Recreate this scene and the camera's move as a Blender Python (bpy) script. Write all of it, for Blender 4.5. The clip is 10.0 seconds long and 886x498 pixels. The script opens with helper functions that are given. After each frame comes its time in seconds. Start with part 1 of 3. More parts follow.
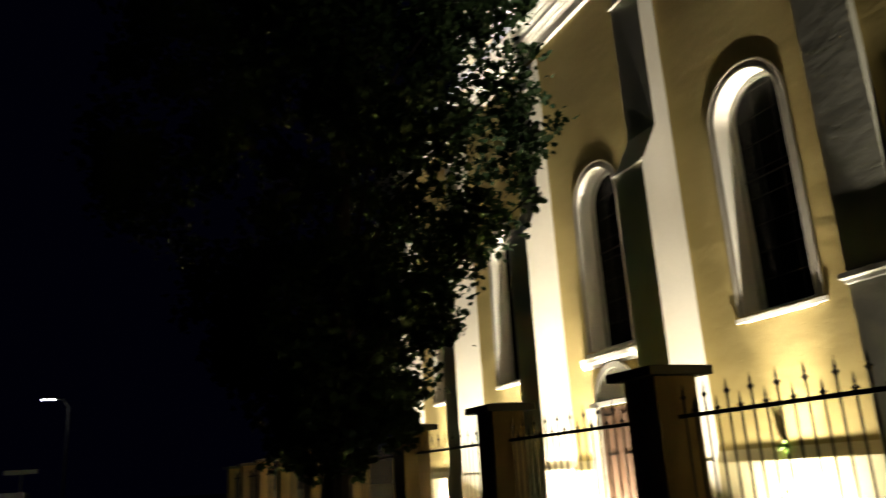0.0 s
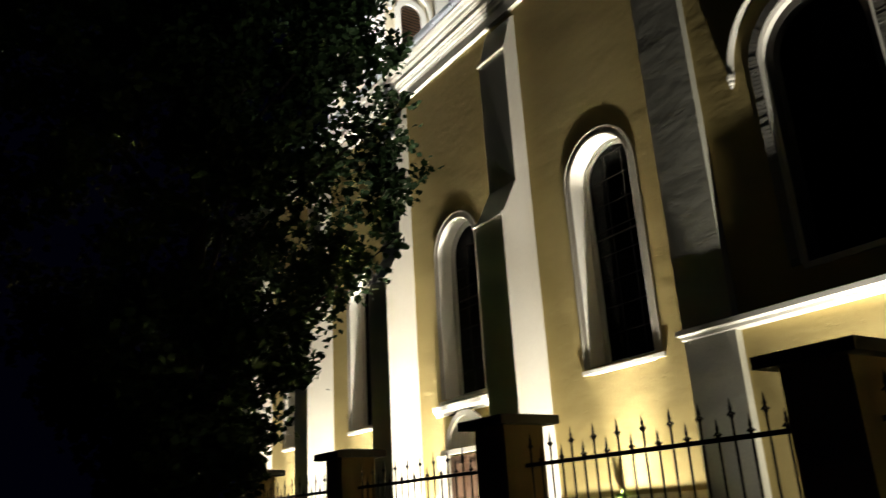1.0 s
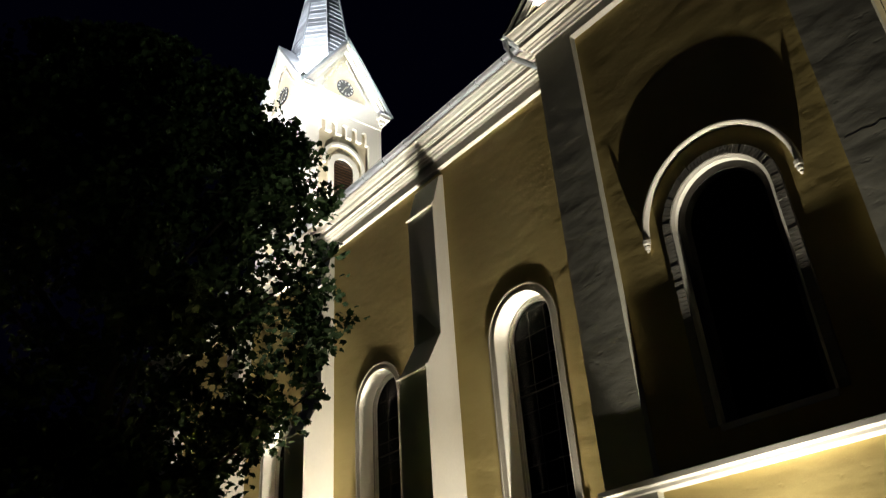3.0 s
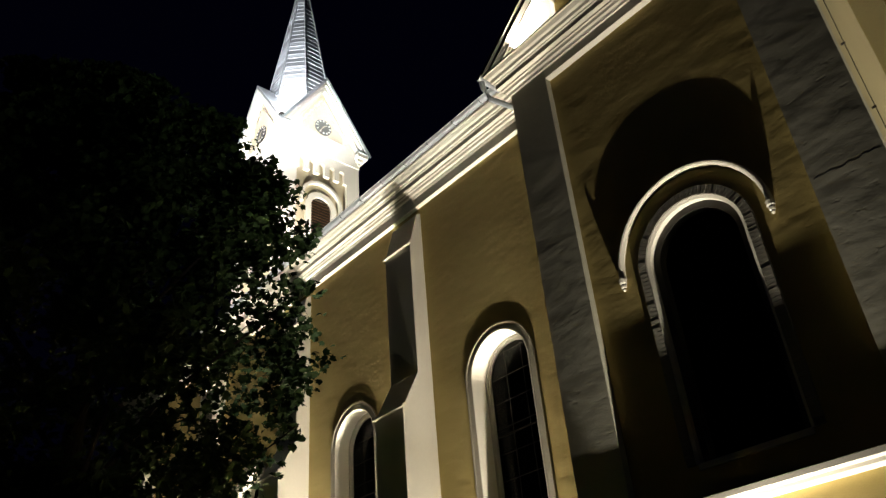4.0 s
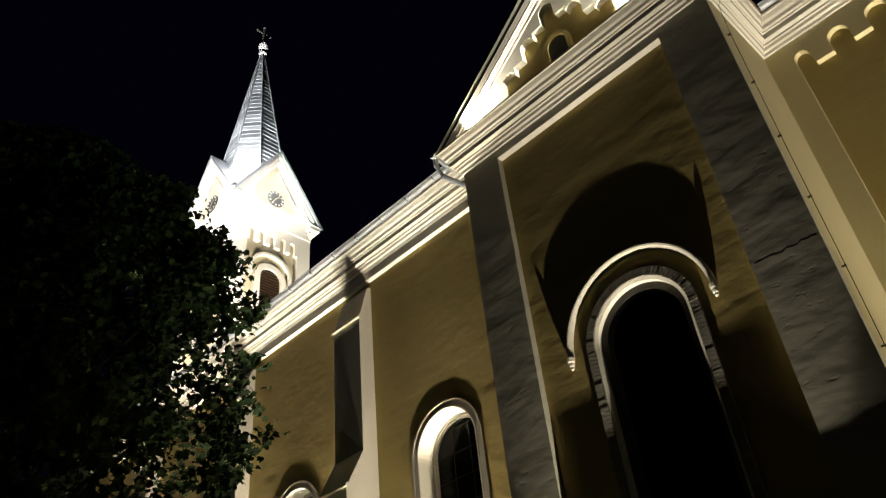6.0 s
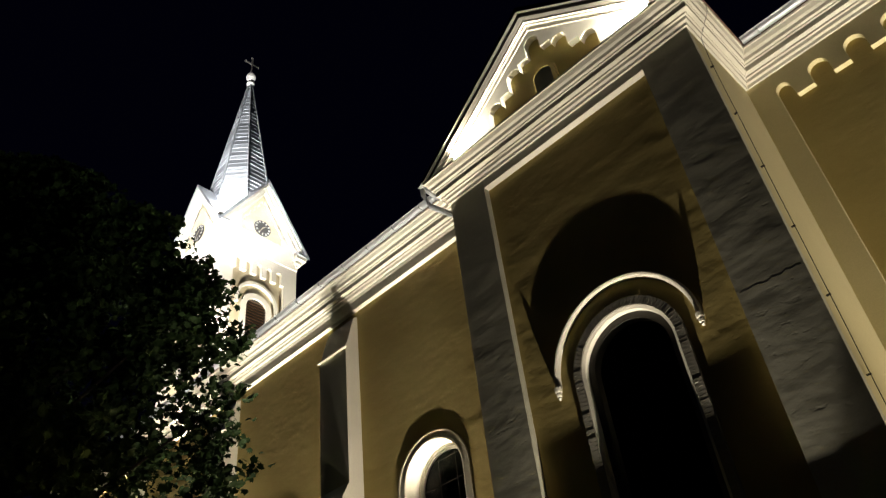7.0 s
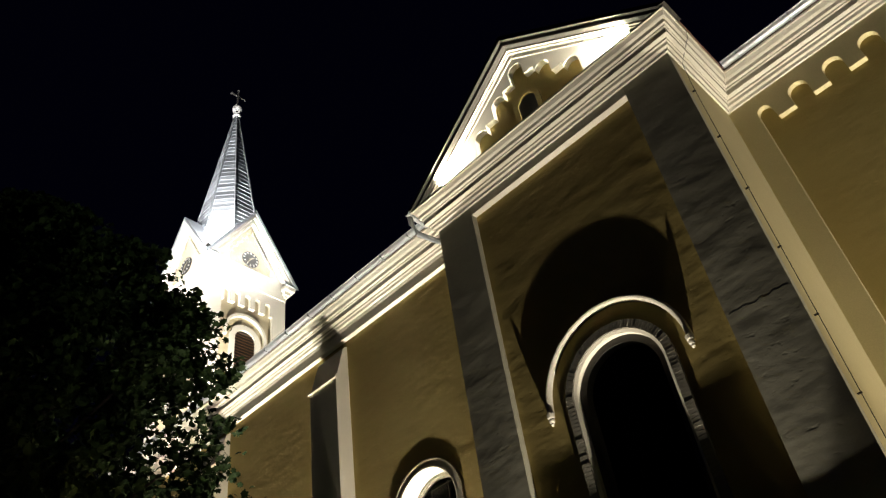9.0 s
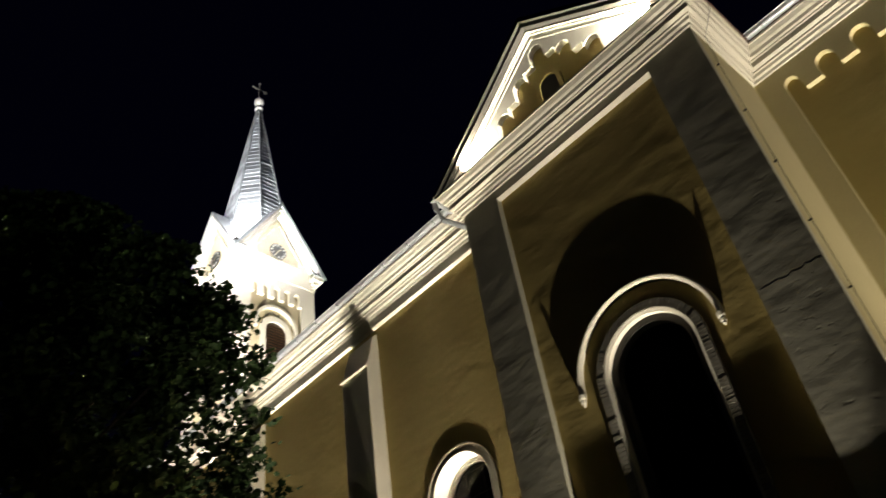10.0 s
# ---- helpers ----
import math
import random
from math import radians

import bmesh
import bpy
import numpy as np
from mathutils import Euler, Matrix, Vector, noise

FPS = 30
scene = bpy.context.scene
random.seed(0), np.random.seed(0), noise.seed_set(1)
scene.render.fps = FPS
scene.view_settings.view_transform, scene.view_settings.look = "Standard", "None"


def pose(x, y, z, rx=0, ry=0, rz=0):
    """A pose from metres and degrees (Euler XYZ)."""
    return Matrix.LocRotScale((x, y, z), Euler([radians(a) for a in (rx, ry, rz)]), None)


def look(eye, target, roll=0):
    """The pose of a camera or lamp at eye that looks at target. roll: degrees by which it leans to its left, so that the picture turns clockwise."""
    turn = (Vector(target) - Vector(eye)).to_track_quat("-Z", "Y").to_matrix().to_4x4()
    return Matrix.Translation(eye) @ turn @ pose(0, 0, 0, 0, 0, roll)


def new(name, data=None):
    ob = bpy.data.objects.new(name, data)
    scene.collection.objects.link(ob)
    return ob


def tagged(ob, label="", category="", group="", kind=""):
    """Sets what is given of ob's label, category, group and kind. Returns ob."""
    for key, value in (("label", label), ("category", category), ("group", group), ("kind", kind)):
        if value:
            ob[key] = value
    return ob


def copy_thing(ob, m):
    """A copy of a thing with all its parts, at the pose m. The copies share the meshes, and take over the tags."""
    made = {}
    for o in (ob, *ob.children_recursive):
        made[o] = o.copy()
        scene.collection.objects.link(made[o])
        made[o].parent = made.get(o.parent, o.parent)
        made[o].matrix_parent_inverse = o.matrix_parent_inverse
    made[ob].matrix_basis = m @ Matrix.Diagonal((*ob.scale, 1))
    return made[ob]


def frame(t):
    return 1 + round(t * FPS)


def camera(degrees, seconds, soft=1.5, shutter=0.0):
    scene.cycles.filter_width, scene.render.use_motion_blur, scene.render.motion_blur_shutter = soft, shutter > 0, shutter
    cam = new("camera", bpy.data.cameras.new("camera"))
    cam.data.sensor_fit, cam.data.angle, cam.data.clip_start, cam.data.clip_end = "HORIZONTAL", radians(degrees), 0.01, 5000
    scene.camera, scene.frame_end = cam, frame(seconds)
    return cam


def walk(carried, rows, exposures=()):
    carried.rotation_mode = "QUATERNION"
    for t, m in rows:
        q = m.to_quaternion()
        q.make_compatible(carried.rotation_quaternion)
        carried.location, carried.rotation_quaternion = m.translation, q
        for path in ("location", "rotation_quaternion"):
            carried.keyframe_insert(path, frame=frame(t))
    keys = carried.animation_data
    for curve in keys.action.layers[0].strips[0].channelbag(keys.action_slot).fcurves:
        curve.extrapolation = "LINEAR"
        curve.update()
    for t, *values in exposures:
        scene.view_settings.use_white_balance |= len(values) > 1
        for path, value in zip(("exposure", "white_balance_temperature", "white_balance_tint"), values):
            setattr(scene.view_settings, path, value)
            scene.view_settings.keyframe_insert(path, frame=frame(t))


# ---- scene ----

# ---- camera and walk: a hand-held pan and tilt from one spot on the pavement ----
EYE = Vector((0, 0, 1.6))
TURNS = [  # seconds, yaw, pitch, roll
    (0, 66.50, 16.11, -3.41),
    (0.2, 63.60, 16.42, -3.72),
    (0.5, 60.33, 17.35, -3.62),
    (1, 55.74, 18.71, -3.47),
    (1.5, 50.65, 19.88, -3.65),
    (2, 47.93, 22.92, -4.38),
    (2.5, 49.19, 26.66, -4.10),
    (2.7, 49.31, 27.89, -4.11),
    (3.8, 47.56, 31.72, -5.05),
    (4, 46.87, 32.01, -5.22),
    (4.5, 45.21, 33.06, -5.87),
    (5, 43.79, 34.26, -6.36),
    (5.5, 42.70, 35.79, -6.66),
    (5.7, 42.34, 36.36, -6.62),
    (6.8, 40.60, 38.67, -7.25),
    (7, 40.32, 39.09, -7.59),
    (7.5, 39.54, 39.87, -8.04),
    (8, 39.09, 40.44, -8.52),
    (8.5, 38.87, 40.82, -9.12),
    (9, 38.86, 40.94, -9.69),
    (9.5, 39.13, 40.81, -10.25),
    (9.8, 39.56, 40.61, -10.40),
    (10, 41.56, 40.23, -9.97)]


def aimed(yaw, pitch, roll):
    a, p = radians(yaw), radians(pitch)
    ahead = Vector((-math.sin(a) * math.cos(p), math.cos(a) * math.cos(p), math.sin(p)))
    return look(EYE, EYE + ahead, roll)


cam = camera(58.74, 10.0, soft=1.3, shutter=0.5)
walk(cam, [(t, aimed(y, p, r)) for t, y, p, r in TURNS],
     exposures=[(0.0, -0.12, 6200, 12), (0.5, -0.14, 5800, 12), (1.0, -0.15, 5750, 12), (2.0, -0.25, 5800, 12), (2.5, -0.22, 5900, 12), (4.0, -0.08, 6200, 12), (5.0, 0.0, 6400, 12), (7.0, 0.02, 6400, 12), (10.0, 0.0, 6400, 12)])

# ---- world and lamps ----
night = bpy.data.worlds.new("night")
scene.world = night
night.use_nodes = True
sky_bg = night.node_tree.nodes["Background"]
sky_bg.inputs[0].default_value = (0.08, 0.08, 0.40, 1)
sky_bg.inputs[1].default_value = 0.005

WARM = (1.0, 0.89, 0.72)
PALE = (1.0, 0.93, 0.78)


def flood(x, y, z, target, watts, size=0.25, colour=WARM, spread=170):
    d = bpy.data.lights.new("flood_beam", "AREA")
    d.shape, d.size, d.energy, d.color, d.spread = "DISK", size, watts, colour, radians(spread)
    ob = new("flood_beam", d)
    ob.matrix_world = look((x, y, z), target)
    return ob


# ground floodlights close under the nave bays, between the buttresses: a wide lamp and a narrow one in each housing
for bx, by, watts in ((-8.15, 8.22, 335), (-13.25, 8.27, 340), (-11.0, 8.27, 290), (-16.2, 8.27, 430), (-20.2, 8.27, 430)):
    flood(bx, by, 0.25, (bx, 8.75, 1.6), watts * 1.1, 0.12, WARM, 120)
    flood(bx + 0.1, by, 0.27, (bx, 8.30, 10.0), watts * 0.2, 0.12, WARM, 34)
# transept front, and the corner between transept and chancel
flood(-4.09, 7.684, 0.25, (-4.09, 8.1, 1.9), 98, 0.04, WARM, 120)
flood(-4.09, 7.684, 0.25, (-4.09, 7.95, 10.0), 80, 0.04, WARM, 60)
# a low lamp for the side portal
flood(-12.2, 7.86, 0.2, (-12.2, 8.6, 0.95), 70, 0.16, WARM, 92)
flood(0.6, 9.35, 0.25, (0.2, 9.95, 3.5), 185, 0.22, WARM, 130)
flood(0.6, 9.35, 0.27, (0.0, 9.6, 10.0), 70, 0.22, WARM, 46)
# two small floodlights on the ledge of the transept gable
flood(-6.12, 7.855, 11.66, (-4.8, 8.05, 12.9), 230, 0.06, PALE, 140)
flood(-2.02, 7.855, 11.66, (-3.3, 8.05, 12.9), 260, 0.06, PALE, 140)
# floodlights on the nave roof, turned up at the tower
flood(-22.9, 13.2, 17.2, (-24.5, 13.9, 25.5), 400, 0.4, PALE, 100)
flood(-22.9, 18.2, 17.2, (-24.5, 17.5, 25.5), 400, 0.4, PALE, 100)
flood(-26.4, 11.2, 15.2, (-26.4, 13.6, 25.5), 400, 0.4, PALE, 100)
# two unseen lamps added across the street to brighten the spire and tower gable
flood(-20.0, -8.0, 7.0, (-26.4, 15.5, 31.5), 850, 0.5, (1.0, 0.97, 0.92), 28)
flood(-9.0, -6.5, 7.0, (-24.4, 15.4, 26.9), 200, 0.4, (1.0, 0.97, 0.92), 9)
# spire lamp in the roof valley of the tower
flood(-23.98, 13.26, 26.42, (-25.6, 14.9, 31.5), 1500, 0.12, (1.0, 0.98, 0.95), 150)

# ---- materials ----
def nodes_of(name):
    m = bpy.data.materials.new(name)
    m.use_nodes = True
    nt = m.node_tree
    return m, nt, nt.nodes["Principled BSDF"]


def grained(name, c1, c2, rough=0.85, scale=6.0, fine=60.0, bump=0.3, metal=0.0, dist=0.02, stain=0.5, vary=0.0, lay=1.0):
    """A surface with broad blotches, fine grain and relief at both scales."""
    m, nt, p = nodes_of(name)
    N, L = nt.nodes, nt.links
    tc = N.new("ShaderNodeTexCoord")
    broad = N.new("ShaderNodeTexNoise")
    broad.inputs["Scale"].default_value, broad.inputs["Detail"].default_value = scale * 0.12, 6
    broad.inputs["Roughness"].default_value = 0.65
    grain = N.new("ShaderNodeTexNoise")
    grain.inputs["Scale"].default_value, grain.inputs["Detail"].default_value = fine, 4
    mid = N.new("ShaderNodeTexNoise")
    mid.inputs["Scale"].default_value, mid.inputs["Detail"].default_value = scale, 2.5
    flat = N.new("ShaderNodeMapping")
    flat.inputs["Scale"].default_value = (1, 1, lay)
    L.new(tc.outputs["Object"], flat.inputs["Vector"])
    for n in (broad, grain, mid):
        L.new(flat.outputs[0], n.inputs["Vector"])
    ramp = N.new("ShaderNodeMapRange")
    ramp.inputs[1].default_value, ramp.inputs[2].default_value = 0.35, 0.7
    ramp.inputs[4].default_value = stain
    L.new(broad.outputs[0], ramp.inputs[0])
    mix = N.new("ShaderNodeMixRGB")
    mix.inputs[1].default_value, mix.inputs[2].default_value = (*c1, 1), (*c2, 1)
    L.new(ramp.outputs[0], mix.inputs[0])
    speck = N.new("ShaderNodeMixRGB")
    speck.blend_type, speck.inputs[0].default_value = "MULTIPLY", 0.25
    L.new(mix.outputs[0], speck.inputs[1])
    L.new(grain.outputs[0], speck.inputs[2])
    out = speck.outputs[0]
    if vary:
        info = N.new("ShaderNodeObjectInfo")
        hsv = N.new("ShaderNodeHueSaturation")
        mr = N.new("ShaderNodeMapRange")
        mr.inputs[3].default_value, mr.inputs[4].default_value = 1 - vary, 1 + vary
        L.new(info.outputs["Random"], mr.inputs[0])
        L.new(mr.outputs[0], hsv.inputs["Value"])
        L.new(out, hsv.inputs["Color"])
        out = hsv.outputs[0]
    L.new(out, p.inputs["Base Color"])
    add = N.new("ShaderNodeMath")
    add.operation = "MULTIPLY_ADD"
    add.inputs[1].default_value = 0.06
    L.new(grain.outputs[0], add.inputs[0])
    L.new(mid.outputs[0], add.inputs[2])
    pit = N.new("ShaderNodeTexNoise")
    pit.inputs["Scale"].default_value, pit.inputs["Detail"].default_value = scale * 4.5, 3
    L.new(flat.outputs[0], pit.inputs["Vector"])
    cut = N.new("ShaderNodeMapRange")
    cut.inputs[1].default_value, cut.inputs[2].default_value, cut.inputs[4].default_value = 0.64, 0.76, 0.14
    L.new(pit.outputs[0], cut.inputs[0])
    dent = N.new("ShaderNodeMath")
    dent.operation = "SUBTRACT"
    L.new(add.outputs[0], dent.inputs[0])
    L.new(cut.outputs[0], dent.inputs[1])
    b = N.new("ShaderNodeBump")
    b.inputs["Strength"].default_value, b.inputs["Distance"].default_value = bump, dist
    L.new(dent.outputs[0], b.inputs["Height"])
    L.new(b.outputs[0], p.inputs["Normal"])
    p.inputs["Roughness"].default_value, p.inputs["Metallic"].default_value = rough, metal
    return m


def glow(name, colour, strength):
    m, nt, p = nodes_of(name)
    p.inputs["Base Color"].default_value = (*colour, 1)
    p.inputs["Emission Color"].default_value = (*colour, 1)
    p.inputs["Emission Strength"].default_value = strength
    return m


YELLOW = grained("yellow_plaster", (0.47, 0.37, 0.125), (0.38, 0.29, 0.085), 0.9, 1.7, 45, 0.17, dist=0.09, stain=0.9, lay=2.0)
CREAM = grained("cream_plaster", (0.78, 0.74, 0.61), (0.69, 0.65, 0.51), 0.85, 2.4, 60, 0.05, dist=0.05, stain=0.7, lay=1.4)
OCHRE = grained("ochre_cream_plaster", (0.70, 0.62, 0.34), (0.60, 0.52, 0.26), 0.86, 2.0, 55, 0.05, dist=0.06, stain=0.8, lay=1.4)
GREYPL = grained("weathered_pilaster_plaster", (0.64, 0.62, 0.47), (0.50, 0.48, 0.35), 0.88, 1.6, 35, 0.10, dist=0.11, stain=0.9, lay=1.8)
TOWERW = grained("tower_plaster", (0.76, 0.73, 0.63), (0.70, 0.66, 0.55), 0.85, 3.0, 60, 0.2, dist=0.03)
TOWERY = grained("tower_panel_plaster", (0.60, 0.53, 0.36), (0.54, 0.46, 0.30), 0.85, 3.0, 60, 0.2, dist=0.03)
SURROUND = grained("window_surround_stone", (0.38, 0.345, 0.255), (0.29, 0.26, 0.19), 0.9, 5.0, 60, 0.35, dist=0.03, stain=0.9)
BRICK = grained("worn_brick", (0.30, 0.28, 0.22), (0.22, 0.205, 0.16), 0.9, 12.0, 80, 0.6, dist=0.01, vary=0.05)
MORTAR = grained("mortar", (0.20, 0.19, 0.15), (0.15, 0.14, 0.11), 0.95, 12.0, 80, 0.5, dist=0.01)
ZINC = grained("zinc_sheet", (0.52, 0.55, 0.58), (0.40, 0.43, 0.47), 0.42, 5.0, 40, 0.15, metal=0.7, vary=0.15)
SPIREM = grained("spire_sheet", (0.40, 0.43, 0.46), (0.28, 0.31, 0.34), 0.5, 3.0, 30, 0.5, metal=0.45, vary=0.45)
TILE = grained("roof_tile", (0.16, 0.08, 0.05), (0.10, 0.06, 0.045), 0.85, 8.0, 60, 0.4)
IRON = grained("black_iron", (0.03, 0.028, 0.025), (0.05, 0.04, 0.03), 0.55, 20.0, 120, 0.3, metal=0.6)
WOOD = grained("brown_wood", (0.16, 0.085, 0.04), (0.10, 0.055, 0.03), 0.6, 10.0, 90, 0.3)
FRAME = grained("window_frame_paint", (0.52, 0.49, 0.40), (0.42, 0.39, 0.31), 0.6, 10.0, 80, 0.2)
# darkened so that the transept window's recess looks shaded
FRAMESHADE = grained("shaded_frame", (0.06, 0.055, 0.045), (0.045, 0.041, 0.033), 0.8, 6.0, 60, 0.3)
# near-black olive: the unlit look of the gable's outer mouldings, put into the colour
RAKESHADE = grained("shaded_olive_rake", (0.035, 0.030, 0.020), (0.025, 0.022, 0.015), 0.7, 5.0, 50, 0.15)
PIERM = grained("fence_pier_plaster", (0.30, 0.21, 0.085), (0.22, 0.155, 0.065), 0.9, 6.0, 70, 0.4)
CAPM = grained("pier_cap_concrete", (0.10, 0.095, 0.085), (0.07, 0.065, 0.06), 0.9, 8.0, 70, 0.5)
GRASS = grained("lawn", (0.05, 0.08, 0.025), (0.035, 0.06, 0.02), 0.95, 6.0, 90, 0.8)
ASPHALT = grained("asphalt", (0.05, 0.05, 0.05), (0.038, 0.038, 0.04), 0.8, 5.0, 150, 0.4)
PAVING = grained("paving", (0.16, 0.155, 0.145), (0.12, 0.115, 0.11), 0.85, 5.0, 90, 0.4)
BARK = grained("bark", (0.03, 0.024, 0.018), (0.02, 0.016, 0.013), 0.95, 14.0, 60, 0.9)
LEAF = grained("leaf", (0.023, 0.054, 0.010), (0.012, 0.029, 0.005), 0.75, 4.0, 30, 0.1)
LEAF.node_tree.nodes["Principled BSDF"].inputs["Specular IOR Level"].default_value = 0.25
WEEDM = grained("weed_leaf", (0.20, 0.32, 0.06), (0.15, 0.25, 0.05), 0.7, 8.0, 40, 0.1)
CARDARK = grained("dark_car_paint", (0.02, 0.02, 0.03), (0.025, 0.025, 0.03), 0.15, 10.0, 90, 0.02)
CARGREY = grained("grey_car_paint", (0.18, 0.18, 0.19), (0.15, 0.15, 0.16), 0.2, 10.0, 90, 0.02, metal=0.5)
CARWHITE = grained("white_van_paint", (0.7, 0.7, 0.7), (0.62, 0.62, 0.62), 0.25, 10.0, 90, 0.02)
DARKM = grained("clock_black", (0.02, 0.02, 0.02), (0.03, 0.03, 0.03), 0.5, 10.0, 80, 0.1)
WHITEM = grained("clock_white", (0.75, 0.75, 0.72), (0.68, 0.68, 0.64), 0.5, 10.0, 80, 0.1)
GILT = grained("dull_gilt", (0.55, 0.50, 0.38), (0.45, 0.40, 0.30), 0.45, 10.0, 60, 0.1, metal=0.6)
GLASS, _nt, _p = nodes_of("window_glass")
_p.inputs["Base Color"].default_value = (0.02, 0.022, 0.02, 1)
_p.inputs["Roughness"].default_value = 0.1
_p.inputs["IOR"].default_value = 1.12
_p.inputs["Transmission Weight"].default_value = 0.85


# ---- mesh helpers ----
def mesh_of(name, bm, material):
    bmesh.ops.recalc_face_normals(bm, faces=bm.faces)
    me = bpy.data.meshes.new(name)
    bm.to_mesh(me)
    bm.free()
    me.materials.append(material)
    return me


def part(name, bm, material, parent, label=""):
    ob = new(name, mesh_of(name, bm, material))
    ob.parent = parent
    return tagged(ob, label)


def thing(name, label, category, group="", at=(0, 0, 0)):
    ob = new(name)
    ob.location = at
    ob.empty_display_size = 0.2
    return tagged(ob, label, category, group)


def box(bm, x0, x1, y0, y1, z0, z1):
    v = [bm.verts.new((x, y, z)) for z in (z0, z1) for y in (y0, y1) for x in (x0, x1)]
    for f in ((0, 2, 3, 1), (4, 5, 7, 6), (0, 1, 5, 4), (2, 6, 7, 3), (0, 4, 6, 2), (1, 3, 7, 5)):
        bm.faces.new([v[i] for i in f])
    return bm


def boxes(*dims):
    bm = bmesh.new()
    for d in dims:
        box(bm, *d)
    return bm


def prism(bm, pts, y0, y1):
    """A polygon in x and z, drawn out from y0 to y1."""
    a = [bm.verts.new((x, y0, z)) for x, z in pts]
    b = [bm.verts.new((x, y1, z)) for x, z in pts]
    n = len(pts)
    bm.faces.new(a)
    bm.faces.new(b[::-1])
    for i in range(n):
        j = (i + 1) % n
        bm.faces.new((a[j], a[i], b[i], b[j]))
    return bm


def prism_x(bm, pts, x0, x1):
    """A polygon in y and z, drawn out from x0 to x1."""
    a = [bm.verts.new((x0, y, z)) for y, z in pts]
    b = [bm.verts.new((x1, y, z)) for y, z in pts]
    n = len(pts)
    bm.faces.new(a)
    bm.faces.new(b[::-1])
    for i in range(n):
        j = (i + 1) % n
        bm.faces.new((a[j], a[i], b[i], b[j]))
    return bm


def arch_line(cx, zs, r, foot, n=28):
    """Points up one leg, over the round arch and down the other."""
    pts = [(cx - r, foot)] if foot < zs else []
    pts += [(cx - r * math.cos(math.pi * i / n), zs + r * math.sin(math.pi * i / n)) for i in range(n + 1)]
    return pts + ([(cx + r, foot)] if foot < zs else [])


def arch_band(bm, cx, zs, r_in, r_out, foot, y0, y1, n=28, inner_y=None):
    """An arched band with legs; inner_y: the inner edge lies at another depth, for a splay."""
    a, b = arch_line(cx, zs, r_out, foot, n), arch_line(cx, zs, r_in, foot, n)
    iy = y0 if inner_y is None else inner_y
    rows = [[bm.verts.new((x, y0, z)) for x, z in a], [bm.verts.new((x, iy, z)) for x, z in b],
            [bm.verts.new((x, y1, z)) for x, z in b], [bm.verts.new((x, y1, z)) for x, z in a]]
    for k in range(4):
        p, q = rows[k], rows[(k + 1) % 4]
        for i in range(len(a) - 1):
            bm.faces.new((p[i], p[i + 1], q[i + 1], q[i]))
    for e in (0, -1):
        bm.faces.new([r[e] for r in rows])
    return bm


def pierced(bm, x0, x1, z0, z1, y0, y1, holes, n=28):
    """A wall slab, in one piece, with arched openings (centre, half width, foot, spring line) that go through it."""
    seen = {}

    def v(x, z):
        key = (round(x, 5), round(z, 5))
        if key not in seen:
            seen[key] = bm.verts.new((x, y0, z))
        return seen[key]
    holes = sorted(holes)
    at, left = x0, []
    for cx, h, foot, zs in holes:
        bm.faces.new([v(at, z0), v(cx - h, z0), v(cx - h, foot), v(cx - h, zs), v(cx - h, z1), v(at, z1)] + [v(at, z) for z in left])
        bm.faces.new([v(cx - h, z0), v(cx + h, z0), v(cx + h, foot), v(cx - h, foot)])
        bm.faces.new([v(x, z) for x, z in arch_line(cx, zs, h, zs, n)] + [v(cx + h, z1), v(cx - h, z1)])
        at, left = cx + h, [zs, foot]
    bm.faces.new([v(at, z0), v(x1, z0), v(x1, z1), v(at, z1)] + [v(at, z) for z in left])
    made = bmesh.ops.extrude_face_region(bm, geom=bm.faces[:])
    bmesh.ops.translate(bm, verts=[g for g in made["geom"] if isinstance(g, bmesh.types.BMVert)], vec=(0, y1 - y0, 0))
    return bm


def swept(bm, path, profile):
    """A moulding of (out, z) points along a plan line, mitred, its outside to the right of the way."""
    def shifted(out):
        segs = []
        for (ax, ay), (bx, by) in zip(path, path[1:]):
            d = math.hypot(bx - ax, by - ay)
            nx, ny = (by - ay) / d * out, -(bx - ax) / d * out
            segs.append(((ax + nx, ay + ny), (bx + nx, by + ny)))
        pts = [segs[0][0]]
        for (a, b), (c, d) in zip(segs, segs[1:]):
            pts.append((c[0], a[1]) if abs(a[1] - b[1]) < 1e-6 else (a[0], c[1]))
        return pts + [segs[-1][1]]
    rows = [[bm.verts.new((x, y, z)) for x, y in shifted(o)] for o, z in profile]
    for p, q in zip(rows, rows[1:]):
        for i in range(len(path) - 1):
            bm.faces.new((p[i], p[i + 1], q[i + 1], q[i]))
    for e in (0, -1):
        bm.faces.new([r[e] for r in rows])
    return bm


